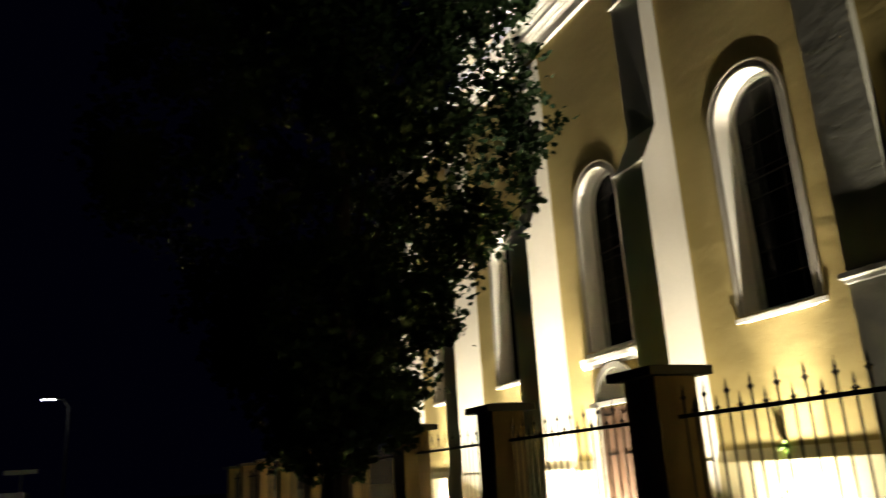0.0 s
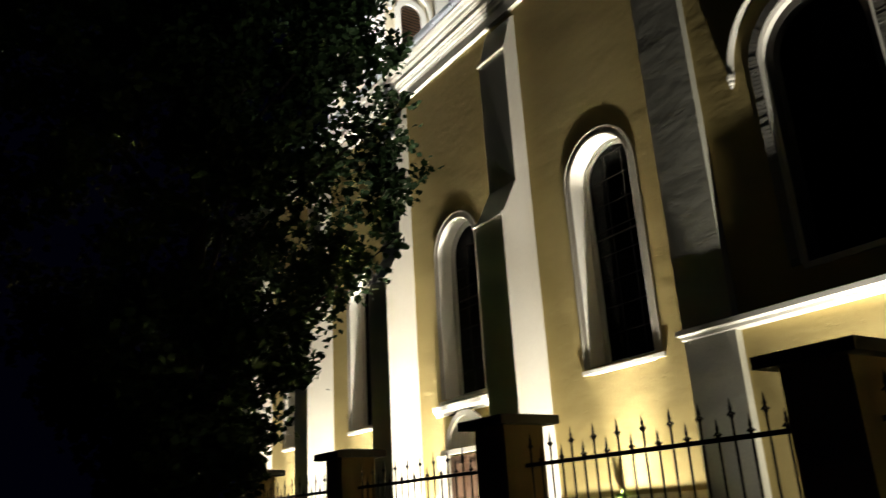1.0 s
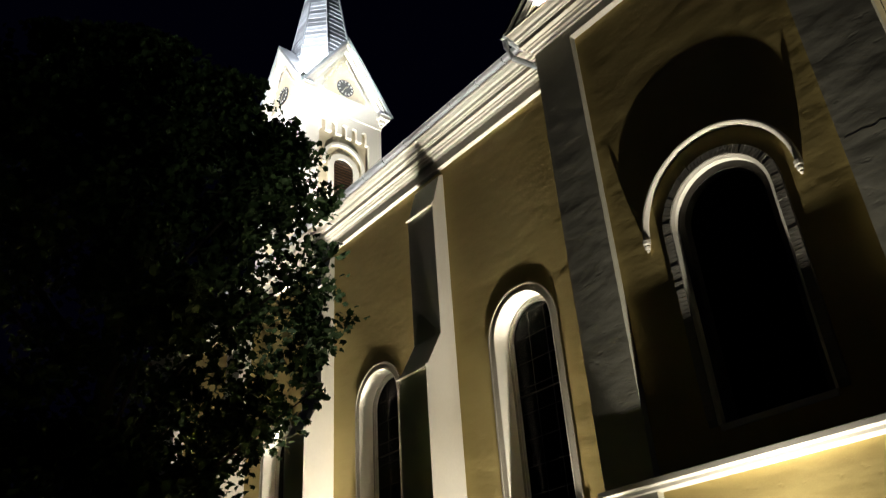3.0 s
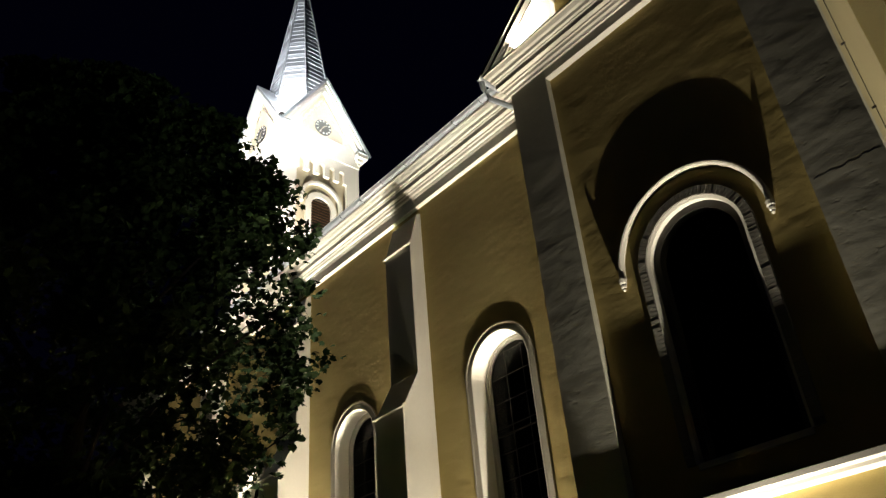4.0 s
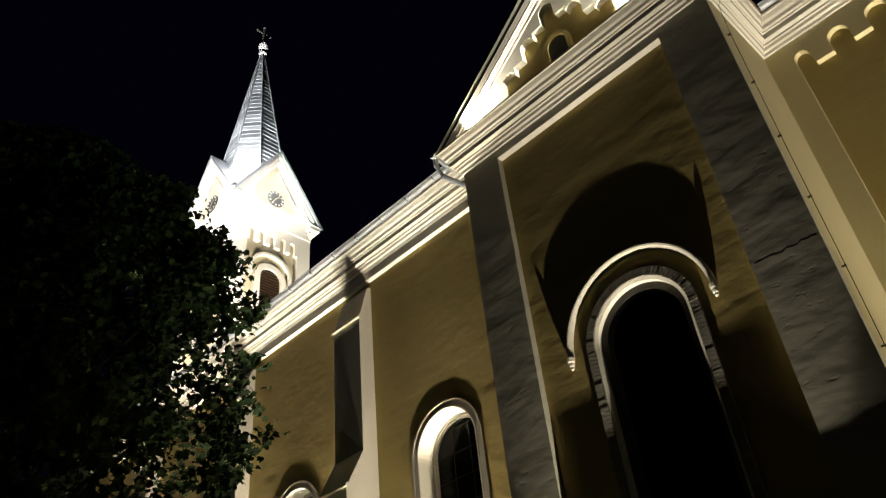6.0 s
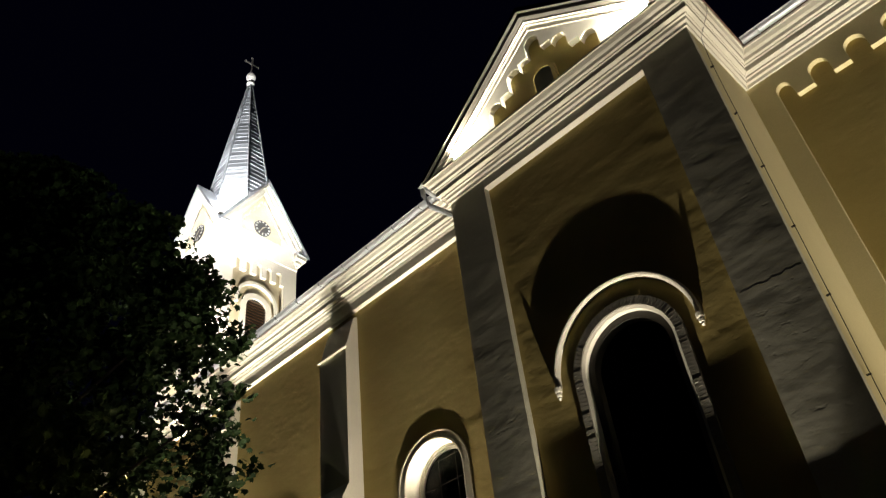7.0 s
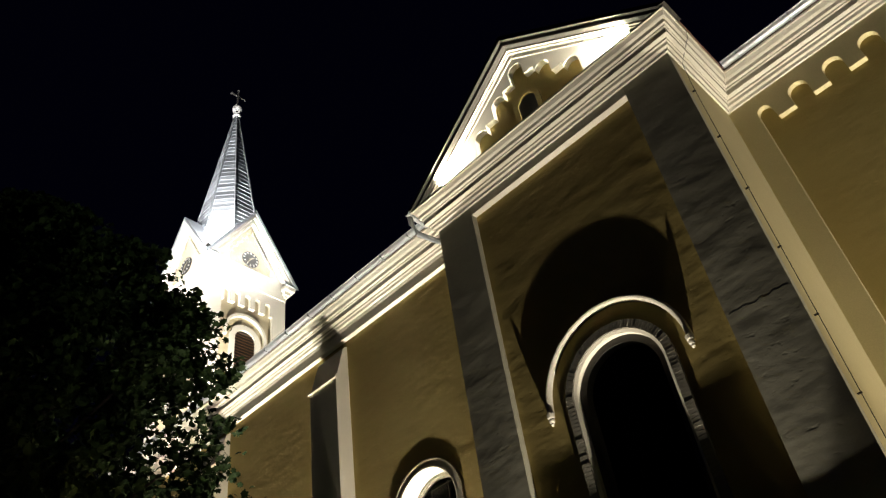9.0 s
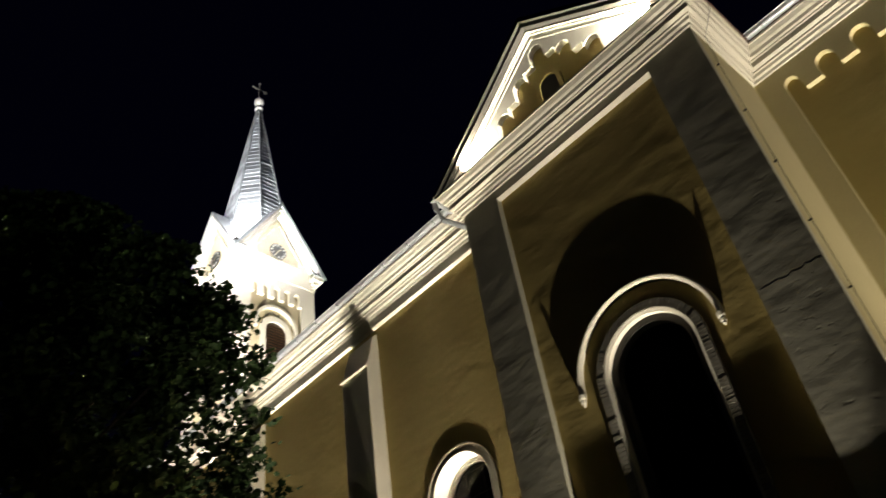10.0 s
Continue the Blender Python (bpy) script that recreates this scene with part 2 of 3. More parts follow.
def tube(bm, pts, r, sides=8, tip=None):
    """A round bar along points; tip: its radius at the end."""
    pts = [Vector(p) for p in pts]
    rings = []
    for i, p in enumerate(pts):
        d = (pts[min(i + 1, len(pts) - 1)] - pts[max(i - 1, 0)]).normalized()
        u = d.orthogonal().normalized() if abs(d.z) < 0.9 else d.cross(Vector((0, 1, 0))).normalized()
        w = d.cross(u)
        k = i / max(1, len(pts) - 1)
        rr = r if tip is None else r + (tip - r) * k
        rings.append([bm.verts.new(p + rr * (math.cos(a) * u + math.sin(a) * w))
                      for a in (2 * math.pi * s / sides for s in range(sides))])
    for p, q in zip(rings, rings[1:]):
        for s in range(sides):
            bm.faces.new((p[s], p[(s + 1) % sides], q[(s + 1) % sides], q[s]))
    bm.faces.new(rings[0][::-1])
    bm.faces.new(rings[-1])
    return bm


def lathe(bm, profile, cx, cy, sides=24):
    rows = [[bm.verts.new((cx + r * math.cos(2 * math.pi * s / sides), cy + r * math.sin(2 * math.pi * s / sides), z))
             for s in range(sides)] for r, z in profile]
    for p, q in zip(rows, rows[1:]):
        for s in range(sides):
            bm.faces.new((p[s], p[(s + 1) % sides], q[(s + 1) % sides], q[s]))
    bm.faces.new(rows[0][::-1])
    bm.faces.new(rows[-1])
    return bm


# ---- ground ----
bm = bmesh.new()
box(bm, -400, 400, -400, 400, -0.5, -0.12)
road = tagged(new("ground", mesh_of("ground", bm, ASPHALT)), "dark asphalt street ground", "ground", kind="structure")
bm = boxes((-120, 60, 1.95, 3.75, -0.12, 0.0))
tagged(new("pavement", mesh_of("pavement", bm, PAVING)), "grey paved footway along the churchyard fence", "pavement", kind="structure")
bm = boxes((-60, 30, 4.45, 40, -0.12, 0.02))
tagged(new("ground_lawn", mesh_of("ground_lawn", bm, GRASS)), "dark green churchyard lawn", "lawn", kind="structure")

# ---- church: nave, transept, chancel ----
YN, YF, YC = 8.60, 8.01, 9.85          # nave wall, transept pilasters, chancel pilaster
YP = 8.13                              # transept panel
TL, TR, PL, PR = -6.48, -1.64, -5.71, -2.46
TC = (TL + TR) / 2
NAVE_END, AXIS, EAVE = -24.2, 15.7, 11.5
church = thing("church", "yellow and cream plastered church, floodlit at night behind its fence", "church")

BAYS = (-8.12, -12.17, -16.20, -20.22)
SPRING = 6.62
bm = bmesh.new()
pierced(bm, NAVE_END, TL + 0.2, 0, 10.96, YN, YN + 0.75, [(c, 0.665, 3.62, SPRING) for c in BAYS if c != BAYS[1]] + [(BAYS[1], 0.665, 3.72, SPRING)])
part("nave_wall", bm, YELLOW, church)
part("back_wall", boxes((NAVE_END, 12, 22.0, 22.7, 0, 10.96), (NAVE_END - 0.6, NAVE_END, YN, 22.7, 0, 10.96), (12, 12.6, YC, 22.7, 0, 10.96)), YELLOW, church)
part("nave_frieze", boxes((NAVE_END, TL + 0.2, YN - 0.10, YN, 10.74, 10.96)), CREAM, church)
bm = bmesh.new()
prism_x(bm, [(YN, 0), (YN - 0.065, 0), (YN - 0.065, 1.56), (YN, 1.73)], NAVE_END, -13.08)
prism_x(bm, [(YN, 0), (YN - 0.065, 0), (YN - 0.065, 1.56), (YN, 1.73)], -11.26, TL + 0.2)
part("nave_plinth", bm, OCHRE, church, "low plastered plinth with sloping top")

bm = bmesh.new()
pierced(bm, TL + 0.02, TR - 0.02, 0, 10.96, YP, YP + 0.7, [(TC, 0.72, 4.05, 6.59)])
part("transept_wall", bm, YELLOW, church)
part("transept_side_wall", boxes((TL, TL + 0.6, YP + 0.71, 12, 0, 10.96)), YELLOW, church)
part("transept_side_wall", boxes((TR - 0.6, TR, YP + 0.004, YC + 0.3, 0, 10.96)), OCHRE, church)
for x0, x1 in ((TL, PL), (PR, TR)):
    part("pilaster", boxes((x0, x1, YF, YP, 0, 10.96)), GREYPL, church, "grey weathered plaster pilaster")
part("transept_frieze", boxes((PL, PR, YF, YP, 10.77, 10.96)), CREAM, church)
bm = bmesh.new()
swept(bm, [(TL, YN), (TL, YF), (TR, YF), (TR, YC)],
      [(-0.14, 3.50), (0, 3.50), (0.024, 3.515), (0.03, 3.555), (0.062, 3.572), (0.070, 3.58), (0.070, 3.64), (-0.14, 3.70)])
part("string_course", bm, CREAM, church, "cream moulded string course")

bm = boxes((-1.27, 12, YC + 0.10, YC + 0.7, 0, 10.96))
part("chancel_wall", bm, YELLOW, church)
part("chancel_pilaster", boxes((TR, -1.27, YC, YC + 0.7, 0, 10.96)), OCHRE, church)
zb, ztop, zs = 10.32, 10.96, 10.55
pts = [(-1.27, ztop), (-1.27, zs)] + [(-1.27 + 0.11 - 0.11 * math.cos(math.pi * i / 10), zs + 0.13 * math.sin(math.pi * i / 10)) for i in range(1, 11)]
pts += [(-1.02, zb), (-0.75, zb)]
for k in range(22):
    x0 = -0.75 + 0.56 * k
    pts += arch_line(x0 + 0.15, zs, 0.15, zs, 12) + [(x0 + 0.30, zb), (x0 + 0.56, zb)]
pts += [(pts[-1][0], ztop)]
part("arched_frieze", prism(bmesh.new(), pts, YC, YC + 0.10), OCHRE, church, "round-arched corbel frieze under the eaves")

# cornice, right round
CORNICE = [(0, 10.95), (0.03, 10.95), (0.04, 11.00), (0.075, 11.02), (0.085, 11.07), (0.11, 11.085), (0.11, 11.115), (0.135, 11.125), (0.17, 11.14), (0.17, 11.24),
           (0.19, 11.25), (0.19, 11.275), (0.225, 11.29), (0.235, 11.35), (0.27, 11.38), (0.30, 11.45), (0.32, 11.46), (0.32, EAVE), (0, EAVE + 0.06)]
bm = bmesh.new()
swept(bm, [(NAVE_END, YN - 0.08), (TL, YN - 0.08), (TL, YF), (TR, YF), (TR, YC), (12, YC)], CORNICE)
part("cornice", bm, CREAM, church, "cream cornice of stepped mouldings")


def gutter(x0, x1, y, z, clips):
    bm = bmesh.new()
    ring = [(0.075 * math.cos(math.pi + math.pi * i / 10), 0.075 * math.sin(math.pi + math.pi * i / 10)) for i in range(11)]
    pts = [(y + a, z + b) for a, b in ring] + [(y + a * 0.9, z + b * 0.9) for a, b in reversed(ring)]
    prism_x(bm, pts, x0, x1)
    tube(bm, [(x0, y - 0.078, z), (x1, y - 0.078, z)], 0.012, 6)
    g = part("gutter", bm, ZINC, church, "half-round zinc gutter with clips")
    for cx in clips:
        part("clip", boxes((cx - 0.012, cx + 0.012, y - 0.085, y + 0.06, z - 0.082, z + 0.012)), ZINC, g)


gutter(NAVE_END, TL - 0.36, YN - 0.47, EAVE + 0.05, [-7.3 - 0.75 * k for k in range(22)])
gutter(TR + 0.36, 12, YC - 0.40, EAVE + 0.05, [-1.0 + 0.9 * k for k in range(14)])

# short gutter on the transept eave and its down-pipe elbow
bm = bmesh.new()
tube(bm, [(TL - 0.40, YF - 0.34, EAVE + 0.03), (TL - 0.40, YN - 0.3, EAVE + 0.02)], 0.065, 10)
part("gutter", bm, ZINC, church)
bm = bmesh.new()
tube(bm, [(TL - 0.42, YF - 0.24, EAVE - 0.02), (TL - 0.42, YF - 0.22, EAVE - 0.16), (TL - 0.36, YF - 0.14, EAVE - 0.42), (TL - 0.12, YF + 0.12, 10.86), (TL - 0.08, YF + 0.2, 10.74), (TL - 0.08, YF + 0.2, 0.2)], 0.05, 10)
part("downpipe", bm, ZINC, church, "zinc down-pipe with an elbow under the eave")

# roofs
def roof(points, x0, x1, along="x"):
    bm = bmesh.new()
    (prism_x if along == "x" else prism)(bm, points, x0, x1)
    return part("roof", bm, TILE, church, "dark tiled pitched roof")


roof([(YN - 0.42, EAVE + 0.06), (AXIS, 17.0), (22.9, EAVE + 0.06)], NAVE_END - 0.6, TL + 1)
roof([(YC - 0.35, EAVE + 0.06), (AXIS, 16.2), (22.4, EAVE + 0.06)], TR - 1, 12.6)
roof([(TL - 0.34, EAVE + 0.045), (TC, 13.78), (TR + 0.34, EAVE + 0.045)], YF + 0.15, AXIS, "y")

# transept gable: yellow field, white stepped-arch layer, raking cornice
part("gable_field", prism(bmesh.new(), [(TL + 0.1, EAVE), (TC, 13.55), (TR - 0.1, EAVE)], 8.02, 8.14), YELLOW, church)
steps = [(-2, 12.27), (-1, 12.72), (0, 13.17), (1, 12.72), (2, 12.27)]
pts = [(TL + 0.05, EAVE + 0.05), (TC, 13.62), (TR - 0.05, EAVE + 0.05), (TC + 2 * 0.51 + 0.17, EAVE + 0.05)]
for k, top in reversed(steps):
    cx, r = TC + 0.51 * k, 0.15
    pts += [(cx + r * math.cos(math.pi * i / 10), top - r + r * math.sin(math.pi * i / 10)) for i in range(11)]
    if k > 0:
        pts[-1] = (cx - r, top + 0.04)
        pts += [(cx - 0.36, top + 0.04)]
    elif k > -2:
        pts += [(cx - r, top - 0.41), (cx - 0.36, top - 0.41)]
pts += [(TC - 2 * 0.51 - 0.17, EAVE + 0.05)]
gable_layer = part("gable_layer", prism(bmesh.new(), pts, 7.90, 8.02), CREAM, church, "cream stepped-arch gable decoration")


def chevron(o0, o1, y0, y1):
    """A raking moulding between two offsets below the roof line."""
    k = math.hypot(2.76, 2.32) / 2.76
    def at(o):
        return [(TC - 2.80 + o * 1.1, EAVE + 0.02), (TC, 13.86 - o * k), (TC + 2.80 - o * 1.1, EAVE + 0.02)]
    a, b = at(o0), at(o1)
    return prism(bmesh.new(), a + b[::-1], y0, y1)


# the two outer mouldings carry their shade in the colour, the inner ones are cream
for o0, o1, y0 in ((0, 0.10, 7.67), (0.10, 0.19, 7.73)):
    part("raking_cornice", chevron(o0, o1, y0, 8.15), RAKESHADE, church, "outer raking cornice moulding, its shade put into the dark colour")
for o0, o1, y0 in ((0.19, 0.235, 7.83), (0.235, 0.28, 7.865), (0.36, 0.385, 7.885)):
    part("raking_cornice", chevron(o0, o1, y0, 8.15 if o0 < 0.3 else 7.899), CREAM, church)
gw = part("gable_window", arch_band(bmesh.new(), TC, 12.18, 0.19, 0.28, EAVE + 0.06, 7.98, 8.02, 16), YELLOW, church, "small round-arched gable window")
part("pane", prism(bmesh.new(), arch_line(TC, 12.18, 0.19, EAVE + 0.06, 16), 8.005, 8.015), DARKM, gw, "dark pane")
for lx in (-6.12, -2.02):
    lamp_body = part("floodlight", boxes((lx - 0.05, lx + 0.05, 7.79, 7.83, EAVE + 0.07, EAVE + 0.13), (lx - 0.015, lx + 0.015, 7.80, 7.83, EAVE + 0.03, EAVE + 0.07)), IRON, church, "small black floodlight on the gable ledge")


# buttresses
def buttress(xr, xl):
    bm = bmesh.new()
    prism_x(bm, [(YN, 0), (7.90, 0), (7.90, 6.40), (8.28, 7.12), (8.28, 9.79), (YN - 0.10, 10.55), (YN, 10.62)], xl, xr)
    b = part("buttress", bm, CREAM, church, "cream plastered stepped buttress with sloping tops")
    for y, z in ((7.90, 6.40), (8.28, 9.79)):
        bm = prism_x(bmesh.new(), [(y - 0.045, z + 0.01), (y - 0.025, z + 0.055), (y, z + 0.07), (y, z), (y - 0.04, z - 0.01)], xl - 0.035, xr + 0.035)
        part("drip_edge", bm, CREAM, b)
    part("plinth", boxes((xl - 0.06, xr + 0.06, 7.84, YN - 0.13, 0, 1.6)), CREAM, b)
    return b


for k in range(4):
    xr = -9.76 - 4.03 * k
    buttress(xr, xr - 0.78)


# nave windows
def nave_window(cx, foot):
    w = part("window", arch_band(bmesh.new(), cx, SPRING, 0.66, 0.785, foot, YN - 0.006, YN + 0.01), SURROUND, church, "tall round-arched window with stone surround and dark leaded glass")
    part("moulding", arch_band(bmesh.new(), cx, SPRING, 0.66, 0.68, foot, YN - 0.012, YN - 0.004), SURROUND, w)
    part("moulding", arch_band(bmesh.new(), cx, SPRING, 0.765, 0.795, foot, YN - 0.019, YN - 0.004), SURROUND, w)
    part("reveal", arch_band(bmesh.new(), cx, SPRING, 0.648, 0.67, foot, YN - 0.008, YN + 0.42), CREAM, w)
    bm = arch_band(bmesh.new(), cx, SPRING, 0.595, 0.648, foot + 0.1, YN + 0.31, YN + 0.40)
    arch_band(bm, cx, SPRING, 0.565, 0.595, foot + 0.1, YN + 0.33, YN + 0.40)
    part("frame", bm, FRAME, w, "grey wooden frame")
    part("pane", prism(bmesh.new(), arch_line(cx, SPRING, 0.57, foot + 0.1), YN + 0.37, YN + 0.378), GLASS, w, "dark glass")
    part("glazing_bar", boxes((cx - 0.565, cx + 0.565, YN + 0.350, YN + 0.368, 5.68, 5.70)), IRON, w)
    for k in range(1, 9):
        z = foot + 0.1 + 0.42 * k
        part("lead", boxes((cx - 0.565, cx + 0.565, YN + 0.362, YN + 0.368, z - 0.004, z + 0.004)), IRON, w)
    for dx in (-0.19, 0.19):
        part("lead", boxes((cx + dx - 0.004, cx + dx + 0.004, YN + 0.362, YN + 0.368, foot + 0.1, SPRING + 0.5)), IRON, w)
    bm = bmesh.new()
    prism_x(bm, [(YN - 0.045, foot - 0.09), (YN - 0.045, foot - 0.04), (YN + 0.42, foot + 0.12), (YN + 0.42, foot - 0.05), (YN, foot - 0.12), (YN - 0.035, foot - 0.11)], cx - 0.648, cx + 0.648)
    box(bm, cx - 0.83, cx - 0.649, YN - 0.04, YN, foot - 0.10, foot - 0.035)
    box(bm, cx + 0.649, cx + 0.83, YN - 0.04, YN, foot - 0.10, foot - 0.035)
    part("sill", bm, CREAM, w, "sloping plastered sill")


for c in BAYS:
    nave_window(c, 3.62 if c != BAYS[1] else 3.74)

# portal under the second window
px = BAYS[1]
bm = prism_x(bmesh.new(), [(YN, 3.42), (YN - 0.04, 3.42), (YN - 0.06, 3.47), (YN - 0.11, 3.53), (YN - 0.12, 3.61), (YN, 3.65)], px - 0.98, px + 0.98)
portal = part("portal", bm, CREAM, church, "plastered side portal with arched lunette")
part("surround", arch_band(bmesh.new(), px, 2.80, 0.55, 0.66, 0.0, YN - 0.075, YN - 0.01), CREAM, portal)
part("lunette", prism(bmesh.new(), arch_line(px, 2.80, 0.55, 2.80), YN - 0.03, YN - 0.01), CREAM, portal)
part("impost", boxes((px - 0.80, px + 0.80, YN - 0.12, YN - 0.005, 2.68, 2.77)), CREAM, portal)
for s in (-1, 1):
    part("column", lathe(bmesh.new(), [(0.10, 0), (0.10, 0.2), (0.075, 0.24), (0.068, 2.45), (0.085, 2.52), (0.10, 2.67)], px + s * 0.70, YN - 0.14, 16), CREAM, portal)
    dl = part("door_leaf", boxes((px + s * 0.27 - 0.265, px + s * 0.27 + 0.265, YN - 0.07, YN - 0.012, 0.1, 2.64)), WOOD, portal, "brown wooden door leaf")
    for z0, z1 in ((0.25, 0.95), (1.1, 1.8), (1.95, 2.5)):
        part("panel", boxes((px + s * 0.27 - 0.18, px + s * 0.27 + 0.18, YN - 0.09, YN - 0.071, z0, z1)), WOOD, dl)

# transept window: hood mould, brick ring, splayed reveal
HX, HZ = -4.08, 6.66                   # centre of the hood mould
tw = part("window", arch_band(bmesh.new(), TC, 6.59, 0.675, 0.719, 4.05, YP - 0.03, YP + 0.07, 36, YP - 0.01), CREAM, church, "tall round-arched transept window with a brick ring")
# the shade inside the reveal is painted into this frame's colour
part("frame", arch_band(bmesh.new(), TC, 6.59, 0.575, 0.715, 4.05, YP + 0.07, YP + 0.24, 32), FRAMESHADE, tw, "window frame with the recess shade in its colour")
part("pane", prism(bmesh.new(), arch_line(TC, 6.59, 0.61, 4.05), YP + 0.20, YP + 0.208), GLASS, tw, "black glass")
part("sill", boxes((TC - 0.694, TC + 0.694, YP - 0.03, YP + 0.36, 3.98, 4.05)), CREAM, tw)
bm = bmesh.new()
rows = [[bm.verts.new((x, y, z)) for x, z in arch_line(HX, HZ, r, HZ, 48)] for r, y in
        ((1.052, YP + 0.01), (1.055, YP - 0.025), (1.085, YP - 0.065), (1.105, YP - 0.072), (1.13, YP - 0.06), (1.135, YP + 0.01))]
for a, b in zip(rows, rows[1:] + rows[:1]):
    for k in range(48):
        bm.faces.new((a[k], a[k + 1], b[k + 1], b[k]))
for e in (0, -1):
    bm.faces.new([r[e] for r in rows])
part("hood_mould", bm, CREAM, tw, "projecting round hood mould")
for s in (-1, 1):
    cbx = HX + s * 1.095
    bm = lathe(bmesh.new(), [(0.012, 6.49), (0.024, 6.51), (0.02, 6.53), (0.036, 6.545), (0.04, 6.575), (0.034, 6.59), (0.05, 6.61), (0.055, 6.665)], cbx, YP - 0.045, 12)
    part("corbel", bm, CREAM, tw, "small moulded corbel")
rng = random.Random(5)
brick_meshes = []
for v in range(5):
    j = [rng.uniform(-0.002, 0.002) for _ in range(8)]
    bm = prism(bmesh.new(), [(-0.0235 + j[0], 0), (0.0235 + j[1], 0), (0.0275 + j[2], 0.118 + j[3]), (-0.0275 + j[4], 0.118 + j[5])], -0.044 + j[6], 0.02)
    brick_meshes.append(mesh_of("brick", bm, BRICK))
part("mortar_bed", arch_band(bmesh.new(), TC, 6.59, 0.721, 0.835, 4.05, YP - 0.036, YP + 0.01, 48), MORTAR, tw, "dark mortar bed")


def brick(m):
    ob = new("brick", rng.choice(brick_meshes))
    ob.parent = tw
    ob.matrix_local = m


nb = 44
for i in range(nb):
    a = math.pi * (i + 0.5) / nb
    brick(Matrix.Translation((TC - 0.722 * math.cos(a), YP - 0.005, 6.59 + 0.722 * math.sin(a))) @ Matrix.Rotation(a - math.pi / 2, 4, "Y"))
for s in (-1, 1):
    for i in range(44):
        brick(Matrix.Translation((TC + s * 0.722, YP - 0.005, 6.56 - 0.056 * i)) @ Matrix.Rotation(s * math.pi / 2, 4, "Y"))

# cracks in the weathered pilaster plaster
def crack(points):
    """A thin dark crack, a hair proud of the pilaster face."""
    rng = random.Random(len(points) * 7)
    up = [(x, z + rng.uniform(0.0005, 0.002)) for x, z in points]
    dn = [(x, z - rng.uniform(0.0005, 0.002)) for x, z in points]
    part("crack", prism(bmesh.new(), up + dn[::-1], YF - 0.0012, YF + 0.004), DARKM, church)


def jagged(x0, z0, x1, z1, n, seed):
    rng = random.Random(seed)
    return [(x0 + (x1 - x0) * i / n, z0 + (z1 - z0) * i / n + rng.uniform(-0.02, 0.02)) for i in range(n + 1)]


crack(jagged(-2.42, 6.60, -1.68, 6.56, 13, 3))

# lightning cable with clamps down the transept side
bm = bmesh.new()
pts = [(TR + 0.33, 8.35, EAVE + 0.02), (TR + 0.30, 8.36, 11.35), (TR + 0.12, 8.38, 11.1), (TR + 0.05, 8.33, 10.9), (TR + 0.04, 8.27, 10.4)]
pts += [(TR + 0.04, 8.25 + 0.01 * math.sin(k * 2.1), 10.0 - k) for k in range(10)]
cable = part("cable", tube(bm, pts, 0.005, 6), IRON, church, "thin lightning cable with clamps")
for k in range(10):
    part("clamp", boxes((TR, TR + 0.05, 8.24, 8.268, 10.2 - k, 10.213 - k)), IRON, cable)

# floodlight at the foot of the transept, between two flat plates added to cut its beam
ground_lamp = thing("ground_floodlight", "black floodlight at the wall's foot, with added plates that block its beam", "floodlight", at=(-4.09, 7.684, 0.02))
part("housing", boxes((-0.10, 0.10, -0.07, 0.09, 0.0, 0.20)), IRON, ground_lamp)
# unseen plates on posts, placed to shade the outer edges of the pilasters
for s in (-1, 1):
    part("post", tube(bmesh.new(), [(s * 0.12, -0.09, 0.0), (s * 0.353, -0.09, 0.95)], 0.012, 6), IRON, ground_lamp)
    bm = prism(bmesh.new(), [(s * 0.345, 0.80), (s * 0.36, 0.80), (s * 0.36, 0.985), (s * 0.345, 0.985)], -0.10, 0.052)
    part("beam_blocker", bm, IRON, ground_lamp)

# ---- bell tower ----
CX, CY, HB = -26.42, 15.70, 2.05
tower = thing("bell_tower", "white floodlit bell tower with clock gables and metal spire", "tower", at=(CX, CY, 0))
PH = 1.34                                # half width of the recessed panel


def side(bm, k):
    """Turns a mesh built for the side that faces -y about the tower's axis."""
    bmesh.ops.transform(bm, matrix=Matrix.Rotation(math.pi / 2 * k, 4, "Z"), verts=bm.verts)
    return bm


